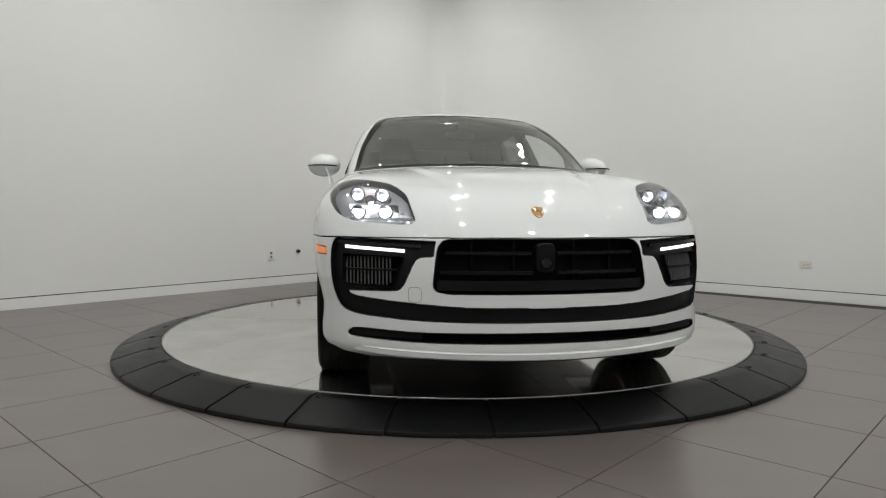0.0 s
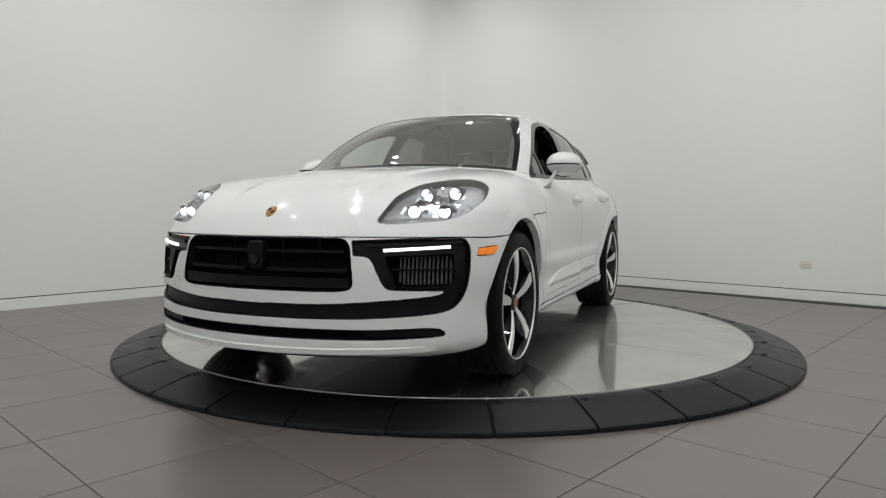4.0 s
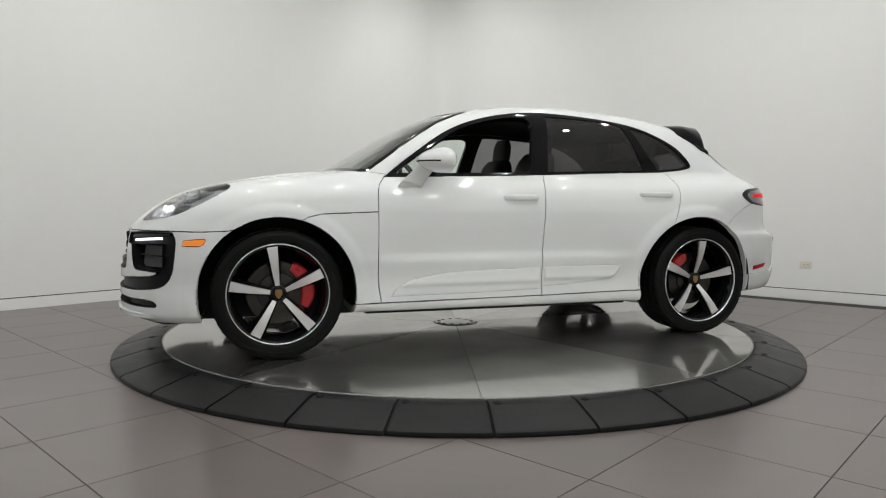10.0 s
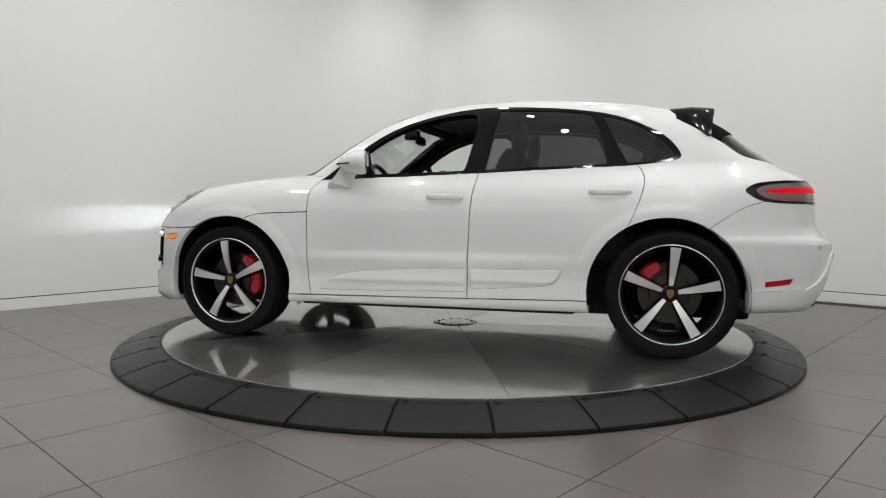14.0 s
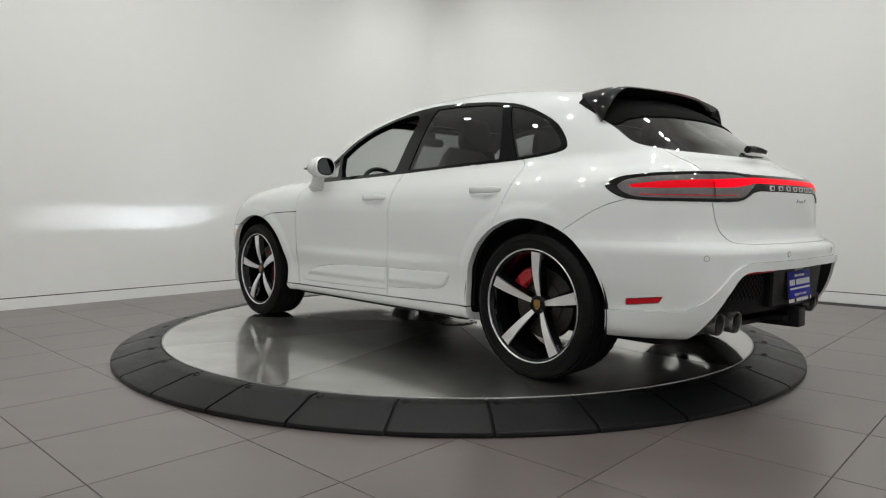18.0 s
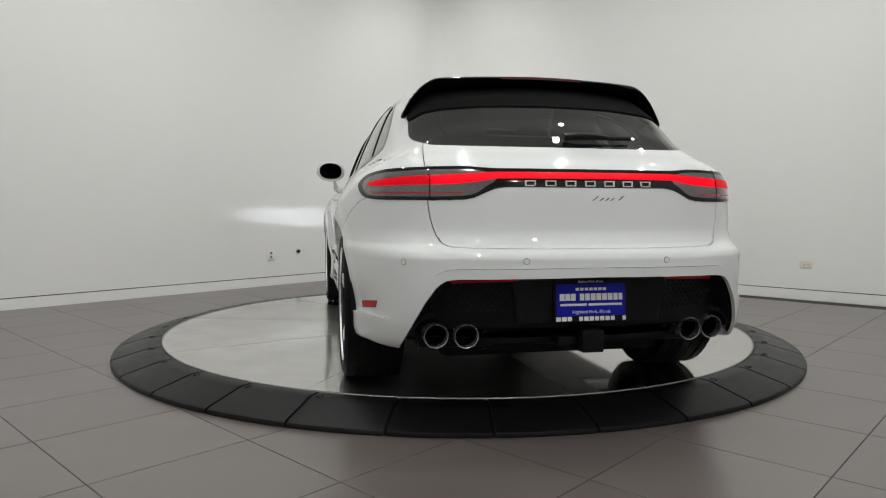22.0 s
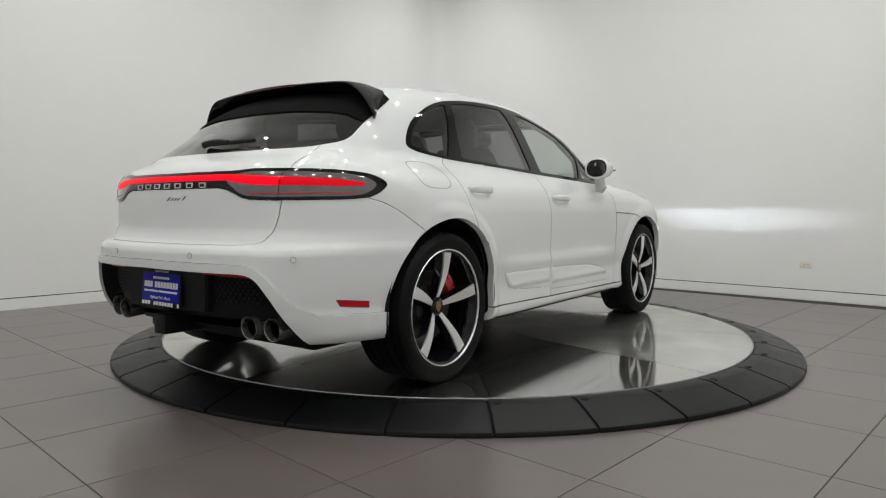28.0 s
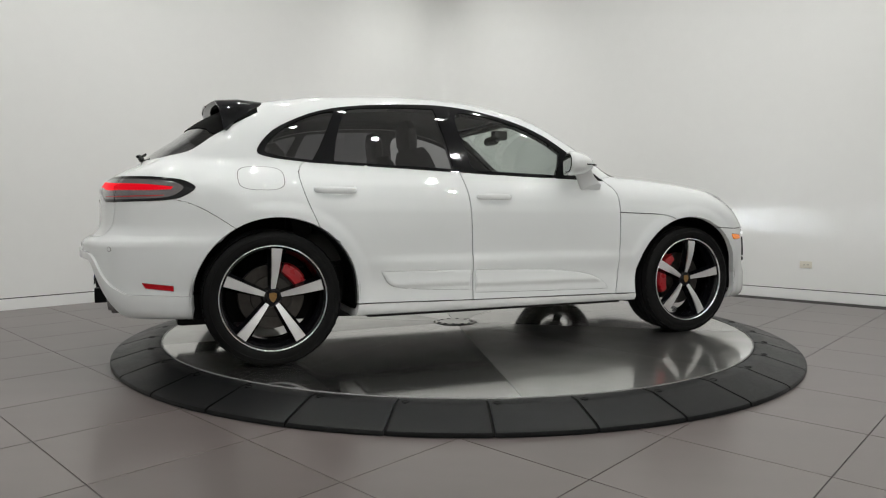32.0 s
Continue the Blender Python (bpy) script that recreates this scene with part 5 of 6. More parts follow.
def seat(x, y, width, rear=False):
    ob = new("seat")
    ob.parent, ob.location = car, (x, y + CAR_Y, 0.47)
    bm = bmesh.new()
    box(bm, -0.25, 0.28, -width, width, 0.06, 0.24, bevel=0.05)
    part("seat_cushion", bm, LEATHER, ob, "black leather cushion")
    bm = bmesh.new()
    rings = []
    for t, d, wd in ((0, 0.09, 1.0), (0.15, 0.10, 1.05), (0.45, 0.095, 1.0), (0.62, 0.075, 0.82), (0.68, 0.05, 0.7)):
        rings.append(oval(-0.22 - 0.24 * t, 0, 0.18 + t * 0.86, d, width * wd, (1, 0, 0.2), (0, 1, 0), 20, 3.2))
    shaped(bm, rings)
    part("backrest", bm, LEATHER, ob, "black leather backrest")
    for hy in ((0,) if not rear else (-0.3, 0.3)):
        bm = bmesh.new()
        rings = [oval(-0.40 - 0.02 * t, hy, 0.74 + 0.20 * t, 0.045 * k, 0.13 * k, (1, 0, 0), (0, 1, 0), 16, 3) for t, k in ((0, 0.75), (0.25, 1), (0.75, 1), (1, 0.7))]
        shaped(bm, rings)
        part("headrest", bm, LEATHER, ob, "black leather headrest")
    return ob


seat(-0.12, 0.37, 0.26)
seat(-0.12, -0.37, 0.26)
seat(-1.02, 0.0, 0.62, True)
bm = bmesh.new()
shaped(bm, [oval(0.30 - d, 0.0, 1.36, 0.11 * k, 0.034 * k, (0, 1, 0), (0, 0, 1), 20, 3) for d, k in ((0, 0.8), (0.012, 1.0), (0.03, 0.95))])
box(bm, 0.29, 0.40, -0.035, 0.035, 1.37, 1.44, bevel=0.01)
fit("inner_mirror", bm, GLOSS_BLACK, car, "rear-view mirror behind the windscreen")

# door mirrors
for s in (1, -1):
    mirror = new("door_mirror")
    mirror.parent, mirror.location = car, (0, CAR_Y, 0)
    bm = bmesh.new()
    rings = []
    for t in (0.0, 0.03, 0.08, 0.16, 0.3, 0.5, 0.7, 0.86, 0.96, 1.0):
        k = max(0.05, (1 - max(0, (t - 0.12) / 0.885) ** 2.0)) ** 0.5 * (1 if t > 0.16 else 0.80 + 0.20 * (1 - (1 - t / 0.16) ** 2) ** 0.5)
        rings.append(oval(0.350 + 0.182 * t, 0.932 - 0.010 * t, 1.137 - 0.004 * t, 0.106 * k, 0.077 * k, (-0.28 + 0.40 * t, 1, 0), (0, 0.0, 1), 28, 2.1))
    shaped(bm, rings)
    flip(bm, s)
    housing = part("mirror_housing", bm, WHITE, mirror, "white mirror housing", True, 50)
    bm = bmesh.new()
    shaped(bm, [oval(x, 0.932, 1.137, 0.077, 0.054, (-0.28, 1, 0), (0, 0, 1), 28, 2.5) for x in (0.3450, 0.3495)])
    flip(bm, s)
    part("mirror_glass", bm, MIRROR_GLASS, mirror, "mirror glass")
    bm = bmesh.new()
    shaped(bm, [oval(x, 0.932, 1.137, 0.1065 * k, 0.0765 * k, (-0.28, 1, 0), (0, 0, 1), 28, 2.3) for x, k in ((0.3490, 0.72), (0.3445, 0.75), (0.3500, 0.795))])
    flip(bm, s)
    part("mirror_bezel", bm, GLOSS_BLACK, mirror, "black rim round the mirror glass")
    bm = bmesh.new()
    pts, ways, ups = [], [], []
    for i in range(13):
        pts.append((0.40 + 0.142 * math.sin(math.pi * (0.06 + 0.88 * i / 12)), 0.932 + 0.102 * math.cos(math.pi * (0.02 + 0.90 * i / 12)), 1.126))
        ways.append((math.sin(math.pi * i / 12), math.cos(math.pi * i / 12), 0))
        ups.append((0, 0, 1))
    ribbon(bm, pts, ways, ups, 0.0045, 0.004)
    flip(bm, s)
    part("turn_signal", bm, GLOSS_BLACK, mirror, "dark indicator strip")
    bm = bmesh.new()
    shaped(bm, [oval(*c, a, b, (1, 0.2, 0.25), (0, 0.6, 0.8), 14, 2.6) for c, a, b in (((0.575, flank(0.575, 0.965) - 0.02, 0.962), 0.070, 0.026), ((0.565, flank(0.575, 0.965) + 0.006, 0.985), 0.066, 0.024), ((0.525, 0.885, 1.035), 0.055, 0.022), ((0.485, 0.905, 1.085), 0.050, 0.024), ((0.455, 0.915, 1.13), 0.045, 0.024))])
    flip(bm, s)
    part("mirror_arm", bm, WHITE, mirror, "white mirror arm")

# door handles
for s in (1, -1):
    for x0, x1, z, door in ((-0.025, -0.263, 0.916, doors_f), (-1.002, -1.246, 0.942, doors_r)):
        bm = bmesh.new()
        rings = []
        for i in range(15):
            t = i / 14
            x = x0 + (x1 - x0) * t
            out = 0.034 * (1 - abs(2 * t - 1) ** 5) - 0.004
            k = 0.55 + 0.45 * (1 - abs(2 * t - 1) ** 4)
            rings.append(oval(x, flank(x0 + 0.012, z) * (1 - t) + flank(x1 - 0.012, z) * t + out - 0.003, z + 0.004, 0.012 * k, 0.0195 * k, (0, 1, 0), (0, 0, 1), 14, 2.6))
        shaped(bm, rings)
        flip(bm, s)
        fit("door_handle", bm, WHITE, door[0 if s > 0 else 1], "white door handle")

# front: running lights, intake fins, grille bars, camera, crest
for s in (1, -1):
    bm = bmesh.new()
    ys = np.linspace(0.572, 0.812, 14)
    zs = np.linspace(0.6655, 0.6795, 14)
    ribbon(bm, [(face_x(y, z) - 0.012, y, z) for y, z in zip(ys, zs)], [(1, 0.5, 0)] * 14, [(0, 0, 1)] * 14, 0.0068, 0.010)
    flip(bm, s)
    fit("running_light", bm, DRL_GLOW, car, "lit white running light strip")
    bm = bmesh.new()
    ys = np.linspace(0.50, 0.845, 16)
    zs = np.linspace(0.686, 0.700, 16)
    ribbon(bm, [(face_x(y, z) - 0.020, y, z) for y, z in zip(ys, zs)], [(1, 0.5, 0)] * 16, [(0, 0, 1)] * 16, 0.007, 0.012)
    flip(bm, s)
    fit("intake_bar", bm, GLOSS_BLACK, car, "gloss black bar over the running light")
    vent = vents[0 if s > 0 else 1]
    for i in range(13):
        y = 0.628 + 0.0150 * i
        zb = max(0.519, 0.632 - (y - 0.585) * 2.4)
        for z0, z1 in ((zb, 0.578), (0.588, 0.638)):
            if z1 - z0 < 0.01:
                continue
            bm = bmesh.new()
            x0, x1 = face_x(y, z0) - 0.052, face_x(y, z1) - 0.052
            w = 0.0030
            shaped(bm, [[Vector((x, y - w, z)), Vector((x, y + w, z)), Vector((x + 0.010, y + w, z)), Vector((x + 0.010, y - w, z))] for x, z in ((x0, z0), (x1, z1))])
            flip(bm, s)
            fit("fin", bm, FIN_GREY, vent)
    bm = bmesh.new()
    ys = np.linspace(0.595, 0.83, 10)
    ribbon(bm, [(face_x(y, 0.583) - 0.046, y, 0.583) for y in ys], [(1, 0.5, 0)] * 10, [(0, 0, 1)] * 10, 0.0045, 0.014)
    flip(bm, s)
    fit("cross_bar", bm, MATT_BLACK, vent)

grille = new("grille")
grille.parent, grille.location = car, (0, CAR_Y, 0)
for z, yy in ((0.657, 0.41), (0.577, 0.43)):
    for s in (1, -1):
        bm = bmesh.new()
        ys = np.linspace(0.055, yy, 12)
        ribbon(bm, [(face_x(y, z) - 0.055, y, z) for y in ys], [(1, 0, 0.1)] * 12, [(0, 0, 1)] * 12, 0.0075, 0.030)
        flip(bm, s)
        part("grille_bar", bm, MATT_BLACK, grille, "matt black grille bar")
for s in (1, -1):
    for y in (0.13, 0.30):
        bm = bmesh.new()
        box(bm, face_x(y, 0.61) - 0.066, face_x(y, 0.61) - 0.045, y - 0.004, y + 0.004, 0.55, 0.71)
        flip(bm, s)
        part("grille_post", bm, DARK, grille, "thin black upright behind the bars")
bm = bmesh.new()
ys = np.linspace(-0.445, 0.445, 25)
ribbon(bm, [(face_x(y, 0.522) - 0.035, y, 0.5215) for y in ys], [(1, 0, 0.25)] * 25, [(0, 0, 1)] * 25, 0.0245, 0.026)
part("grille_lip", bm, MATT_BLACK, grille, "matt black panel along the grille's foot")
bm = bmesh.new()
x = face_x(0, 0.63)
shaped(bm, [oval(x - 0.07 + d, 0.0, 0.640, 0.042 * k, 0.062 * k, (0, 1, 0), (0.1, 0, 1), 24, 4.0) for d, k in ((0, 1), (0.045, 1), (0.052, 0.94))])
camera_box = part("sensor_box", bm, MATT_BLACK, grille, "black sensor housing in the grille")
bm = bmesh.new()
shaped(bm, [oval(x - 0.019 + d, 0.0, 0.618, 0.023 * k, 0.023 * k, (0, 1, 0), (0, 0, 1), 24) for d, k in ((0, 1), (0.008, 0.98), (0.011, 0.8))])
part("sensor_lens", bm, GLOSS_BLACK, camera_box, "round black lens")
bm = bmesh.new()
n = slope(np.array([[2.12, 0.0, 0.835]]))[0]
px = face_x(0, 0.828)
shield = ((-0.024, 0.031), (0.0, 0.035), (0.024, 0.031), (0.027, 0.0), (0.017, -0.024), (0.0, -0.036), (-0.017, -0.024), (-0.027, 0.0))
up = Vector((-n[2], 0, n[0]))
shaped(bm, [[Vector((px, 0, 0.828)) + Vector((0, 1, 0)) * a * k + up * b * k + Vector(n) * d for a, b in shield] for d, k in ((-0.004, 1), (0.004, 1), (0.006, 0.88))])
crest = fit("bonnet_crest", bm, GOLD, bonnet, "gold crest-shaped badge")
bm = bmesh.new()
for a0, b0 in ((-0.011, 0.009), (0.011, -0.007)):
    shaped(bm, [[Vector((px, 0, 0.828)) + Vector((0, 1, 0)) * (a0 + a) + up * (b0 + b) + Vector(n) * d for a, b in ((-0.008, -0.009), (0.008, -0.009), (0.008, 0.009), (-0.008, 0.009))] for d in (0.004, 0.0068)])
fit("badge_field", bm, DARK_RED, crest, "dark red fields on the badge")
for s in (1, -1):
    bm = bmesh.new()
    ys = np.linspace(0.50, 0.785, 12)
    ribbon(bm, [(face_x(y, 0.314) - 0.034, y, 0.315 + 0.004 * (y - 0.5)) for y in ys], [(1, 0.4, 0)] * 12, [(0, 0, 1)] * 12, 0.017, 0.014)
    flip(bm, s)
    fit("slot_blank", bm, MATT_BLACK, car, "matt black blank at the slot's end")
# towing eye cover, on the right only
bm = bmesh.new()
pts = [(-0.535 + 0.027 * math.copysign(abs(math.cos(a)) ** 0.55, math.cos(a)), 0.487 + 0.032 * math.copysign(abs(math.sin(a)) ** 0.55, math.sin(a))) for a in [2 * math.pi * k / 40 for k in range(40)]]
a_ = [bm.verts.new((face_x(y, z) + 0.0008, y, z)) for y, z in pts]
b_ = [bm.verts.new((face_x(-0.535 + (y + 0.535) * 0.93, 0.487 + (z - 0.487) * 0.94) + 0.0008, -0.535 + (y + 0.535) * 0.93, 0.487 + (z - 0.487) * 0.94)) for y, z in pts]
for k in range(40):
    bm.faces.new((a_[k], a_[(k + 1) % 40], b_[(k + 1) % 40], b_[k]))
fit("tow_cover", bm, SEAM_GREY, bumper_f, "thin joint of the towing eye cover")

# headlight projectors: lit discs deep in short dark barrels, and the slit that throws the flat beam
for i, s in enumerate((1, -1)):
    for y, z in PROJECTORS:
        x = face_x(y, z) - (0.050 if z > 0.87 else 0.034)
        big = 0.025 if (y, z) != (0.700, 0.880) else 0.016
        aim = pose(0, 0, 0, 0, 90, 0)
        bm = bmesh.new()
        turned(bm, [(0.0, 0.0), (big, 0.0)], 20)
        bmesh.ops.transform(bm, matrix=Matrix.Translation((x - 0.084, y, z)) @ aim, verts=bm.verts)
        flip(bm, s)
        fit("projector", bm, GLOW_WHITE, lamps[i], "brightly lit white projector")
        bm = bmesh.new()
        turned(bm, [(big, -0.087), (big, 0.0), (big + 0.002, 0.002), (big + 0.009, 0.0), (big + 0.010, -0.012), (big + 0.003, -0.02), (big + 0.003, -0.089), (big, -0.087)], 24)
        bmesh.ops.transform(bm, matrix=Matrix.Translation((x, y, z)) @ aim, verts=bm.verts)
        flip(bm, s)
        fit("projector_barrel", bm, FIN_GREY, lamps[i], "dark barrel of the projector")
    x0 = face_x(0.70, 0.852) - 0.135
    z0 = 0.854
    bm = bmesh.new()
    box(bm, x0 - 0.004, x0, 0.635, 0.765, z0 - 0.0014, z0 + 0.0010)
    flip(bm, s)
    fit("beam_source", bm, BEAM, lamps[i], "bright slit of the dipped beam")
    bm = bmesh.new()
    box(bm, x0 - 0.006, x0 + 0.110, 0.628, 0.772, z0 + 0.0012, z0 + 0.0040)
    shaped(bm, [[Vector((x, y, z)) for y, z in ((0.628, zb), (0.772, zb), (0.772, zb - 0.003), (0.628, zb - 0.003))] for x, zb in ((x0 - 0.006, z0 - 0.0016), (x0 + 0.110, z0 - 0.0125))])
    box(bm, x0 - 0.009, x0 - 0.006, 0.628, 0.772, z0 - 0.005, z0 + 0.004)
    flip(bm, s)
    fit("beam_shutter", bm, LAMP_BOWL, lamps[i], "dark shutter round the beam slit")
    bm = bmesh.new()
    ys = np.linspace(0.535, 0.80, 14)
    ribbon(bm, [(face_x(y, 0.797) - 0.030, y, 0.797) for y in ys], [(1, 0.4, 0.2)] * 14, [(0, 0, 1)] * 14, 0.006, 0.006)
    flip(bm, s)
    fit("lamp_trim", bm, CHROME, lamps[i], "bright trim along the lamp's foot")
# windscreen sticker and wiper
bm = bmesh.new()


def on_screen(y, z, lift):
    p = shoot(np.array([[-0.2, y, z]]), np.array([[1.0, 0.0, 0.0]]))[0]
    return Vector(p) + Vector(slope(p[None])[0]) * lift


vs = [bm.verts.new(on_screen(y, z, 0.001)) for y, z in ((0.495, 1.452), (0.575, 1.440), (0.570, 1.462), (0.49, 1.474))]
bm.faces.new(vs)
fit("sticker", bm, PRINT_WHITE, screen, "small white paper sticker inside the glass")

# rear: spoiler, wiper, exhausts, plate, sensors
spoiler = new("spoiler")
spoiler.parent, spoiler.location = car, (0, CAR_Y, 0)


def roof_at(x, y):
    return float(shoot(np.array([[x, y, 0.7]]), np.array([[0.0, 0.0, 1.0]]))[0, 2])


bm = bmesh.new()
rows = []
N = 40
for k in range(N + 1):
    t = -1 + 2 * k / N
    y = 0.668 * math.copysign(abs(t) ** 0.92, t)
    e = abs(t)
    drop = 0.024 * e ** 2 + 0.165 * max(0, (e - 0.70) / 0.30) ** 2.2
    xl = -1.50 + 0.05 * e * e - 0.12 * max(0, (e - 0.8) / 0.2) ** 2
    yl = y * (0.94 - 0.045 * e ** 6)
    zl = roof_at(xl, yl) + 0.002
    xt = -1.765 + 0.075 * e * e
    zt = 1.470 - drop
    xm, zm = (xl + xt) / 2, (zl + zt) / 2 + 0.016 * (1 - e ** 4)
    xu, zu = xt + 0.012, zt - 0.022
    xb = -1.60 + 0.03 * e * e - 0.10 * max(0, (e - 0.8) / 0.2) ** 2
    zb = min(roof_at(xb, yl) - 0.03, zl - 0.01)
    f = e ** 8
    xb, zb = xb + (xm - xb) * f, zb + (zm - 0.03 - zb) * f
    zu = zu + 0.012 * f
    rows.append([bm.verts.new(p) for p in ((xl, yl, zl), (xm, (yl + y) / 2 * 1.005, zm), (xt + 0.008, y, zt + 0.003), (xt, y, zt - 0.004), (xu, y * 0.995, zu), ((xu + xb) / 2 - 0.02, y * 0.97, (zu + zb) / 2 - 0.012), (xb, yl * 0.98, zb))])
for a, b in zip(rows, rows[1:]):
    for i in range(7):
        j = (i + 1) % 7
        bm.faces.new((a[i], b[i], b[j], a[j]))
bm.faces.new(rows[0]), bm.faces.new(rows[-1][::-1])
part("spoiler_wing", bm, GLOSS_BLACK, spoiler, "gloss black roof spoiler", True, 40)
bm = bmesh.new()
ys = np.linspace(-0.20, 0.20, 17)
ribbon(bm, [(-1.7665 + 0.075 * (y / 0.625) ** 2, y, 1.4665 - 0.03 * (y / 0.625) ** 2) for y in ys], [(-1, 0, 0.15)] * 17, [(0, 0, 1)] * 17, 0.0065, 0.003)
part("brake_light", bm, DARK_RED, spoiler, "slim dark red high brake light")
wiper = new("rear_wiper")
wiper.parent, wiper.location = car, (0, CAR_Y, 0)
bm = bmesh.new()


def on_tail(y, z, lift):
    p = shoot(np.array([[-1.3, y, z]]), np.array([[-1.0, 0.0, 0.0]]))[0]
    return Vector(p) + Vector(slope(p[None])[0]) * lift


ys = np.linspace(-0.02, -0.30, 14)
ribbon(bm, [on_tail(y, 1.134 + 0.006 * (y / -0.27), 0.012) for y in ys], [Vector(slope(np.array([on_tail(y, 1.13, 0)[:]]))[0]) for y in ys], [(0.5, 0, 1)] * 14, 0.0055, 0.010)
part("wiper_blade", bm, MATT_BLACK, wiper, "black wiper blade")
bm = bmesh.new()
c = on_tail(0.02, 1.125, 0.015)
shaped(bm, [oval(c.x + 0.012 * (0.5 - t), 0.03 - 0.20 * t, c.z + 0.012 + 0.008 * math.sin(t * 3), 0.018 - 0.009 * t, 0.018 - 0.009 * t, (0.8, 0, 0.5), (-0.5, 0, 0.8), 12, 3) for t in (0, 0.15, 0.4, 0.7, 1.0)])
part("wiper_arm", bm, MATT_BLACK, wiper, "black wiper arm cover")

for s in (1, -1):
    for y in (0.606, 0.488):
        tip = new("exhaust_tip")
        tip.parent = car
        tip.matrix_basis = Matrix.Translation((-2.175 if y > 0.55 else -2.200, s * y + CAR_Y, 0.343)) @ pose(0, 0, 0, 0, -90 - 4, 0)
        bm = bmesh.new()
        turned(bm, [(0.044, -0.12), (0.0500, -0.07), (0.0510, 0.085), (0.0490, 0.092), (0.0455, 0.090), (0.0440, 0.080), (0.0430, -0.05)], 40)
        part("pipe", bm, DARK_SILVER, tip, "dull dark steel exhaust pipe")
        bm = bmesh.new()
        turned(bm, [(0.0, -0.03), (0.0432, -0.03), (0.0432, 0.06)], 32)
        part("pipe_throat", bm, DARK, tip, "black inside of the pipe")
    # arched cowl over the two pipes
    bm = bmesh.new()
    turns = [math.pi * k / 20 for k in range(21)]
    ribbon(bm, [(-2.205, 0.547 + 0.150 * math.cos(a), 0.335 + 0.083 * math.sin(a) ** 0.55) for a in turns], [(-1, 0, 0.1)] * 21, [(0, math.cos(a), 0.3 + math.sin(a)) for a in turns], 0.011, 0.035)
    flip(bm, s)
    fit("exhaust_cowl", bm, MATT_BLACK, car, "arched black cowl over the exhaust pipes")
    # honeycomb panel beside the plate
    bm = bmesh.new()
    for row in range(7):
        for col in range(11):
            y = 0.335 + 0.026 * col + 0.013 * (row % 2)
            z = 0.445 + 0.0165 * row
            if y > 0.62 - (0.55 - z) * 0.5 or y < 0.33:
                continue
            x = face_x(y, z, -1) + 0.0845
            vs = [bm.verts.new((x, y + 0.0115 * math.cos(math.pi / 3 * k), z + 0.0085 * math.sin(math.pi / 3 * k))) for k in range(6)]
            tp = [bm.verts.new((x - 0.0022, y + 0.0085 * math.cos(math.pi / 3 * k), z + 0.0055 * math.sin(math.pi / 3 * k))) for k in range(6)]
            bm.faces.new(tp)
            for k in range(6):
                bm.faces.new((vs[k], vs[(k + 1) % 6], tp[(k + 1) % 6], tp[k]))
    flip(bm, s)
    fit("mesh_panel", bm, MATT_BLACK, car, "honeycomb pattern on the black diffuser", False)

bm = bmesh.new()
shaped(bm, [[Vector((face_x(0, z, -1) + dx, y, z)) for y, z in ((-0.30 * k, 0.395), (0.30 * k, 0.395), (0.325 * k, 0.565), (-0.325 * k, 0.565))] for dx, k in ((0.13, 1.0), (0.084, 1.0), (0.074, 0.97))])
fit("plate_recess", bm, MATT_BLACK, car, "black panel that carries the plate")
bm = bmesh.new()
box(bm, -2.40, -2.20, -0.045, 0.045, 0.275, 0.365, bevel=0.006)
fit("hitch_receiver", bm, MATT_BLACK, car, "square black hitch receiver")
bm = bmesh.new()
box(bm, -2.36, -2.15, 0.055, 0.13, 0.30, 0.335, bevel=0.01)
fit("hitch_socket", bm, MATT_BLACK, car, "black hitch wiring socket")

plate_ob = new("dealer_plate")
plate_ob.parent = car
plate_ob.matrix_basis = Matrix.Translation((face_x(0, 0.48, -1) + 0.066, 0.006 + CAR_Y, 0.482)) @ pose(0, 0, 0, 90, 0, -90) @ pose(0, 0, 0, -5)
bm = bmesh.new()
box(bm, -0.155, 0.155, -0.083, 0.083, -0.006, 0.0, bevel=0.003)
part("plate_frame", bm, MATT_BLACK, plate_ob, "black plate frame with white print")
bm = bmesh.new()
box(bm, -0.145, 0.145, -0.060, 0.066, 0.0, 0.002, bevel=0.0008)
part("plate_insert", bm, PLATE_BLUE, plate_ob, "blue insert printed in white")


def bars(name, spans, y, half, depth, mat, parent, label):
    for a, b in spans:
        bm = bmesh.new()
        box(bm, a, b, y - half, y + half, depth, depth + 0.0008)
        part(name, bm, mat, parent, label, False)


def words(text, size, x, y, z, mat, parent, name="lettering"):
    data = bpy.data.curves.new(name, "FONT")
    data.body, data.size, data.align_x, data.align_y, data.extrude = text, size, "CENTER", "CENTER", 0.0003
    tmp = bpy.data.objects.new(name, data)
    scene.collection.objects.link(tmp)
    bpy.context.view_layer.update()
    me = bpy.data.meshes.new_from_object(tmp.evaluated_get(bpy.context.evaluated_depsgraph_get()))
    bpy.data.objects.remove(tmp)
    me.materials.clear()
    me.materials.append(mat)
    ob = new(name, me)
    ob.parent, ob.location = parent, (x, y, z)
    ob["label"] = "white printed lettering"
    return ob


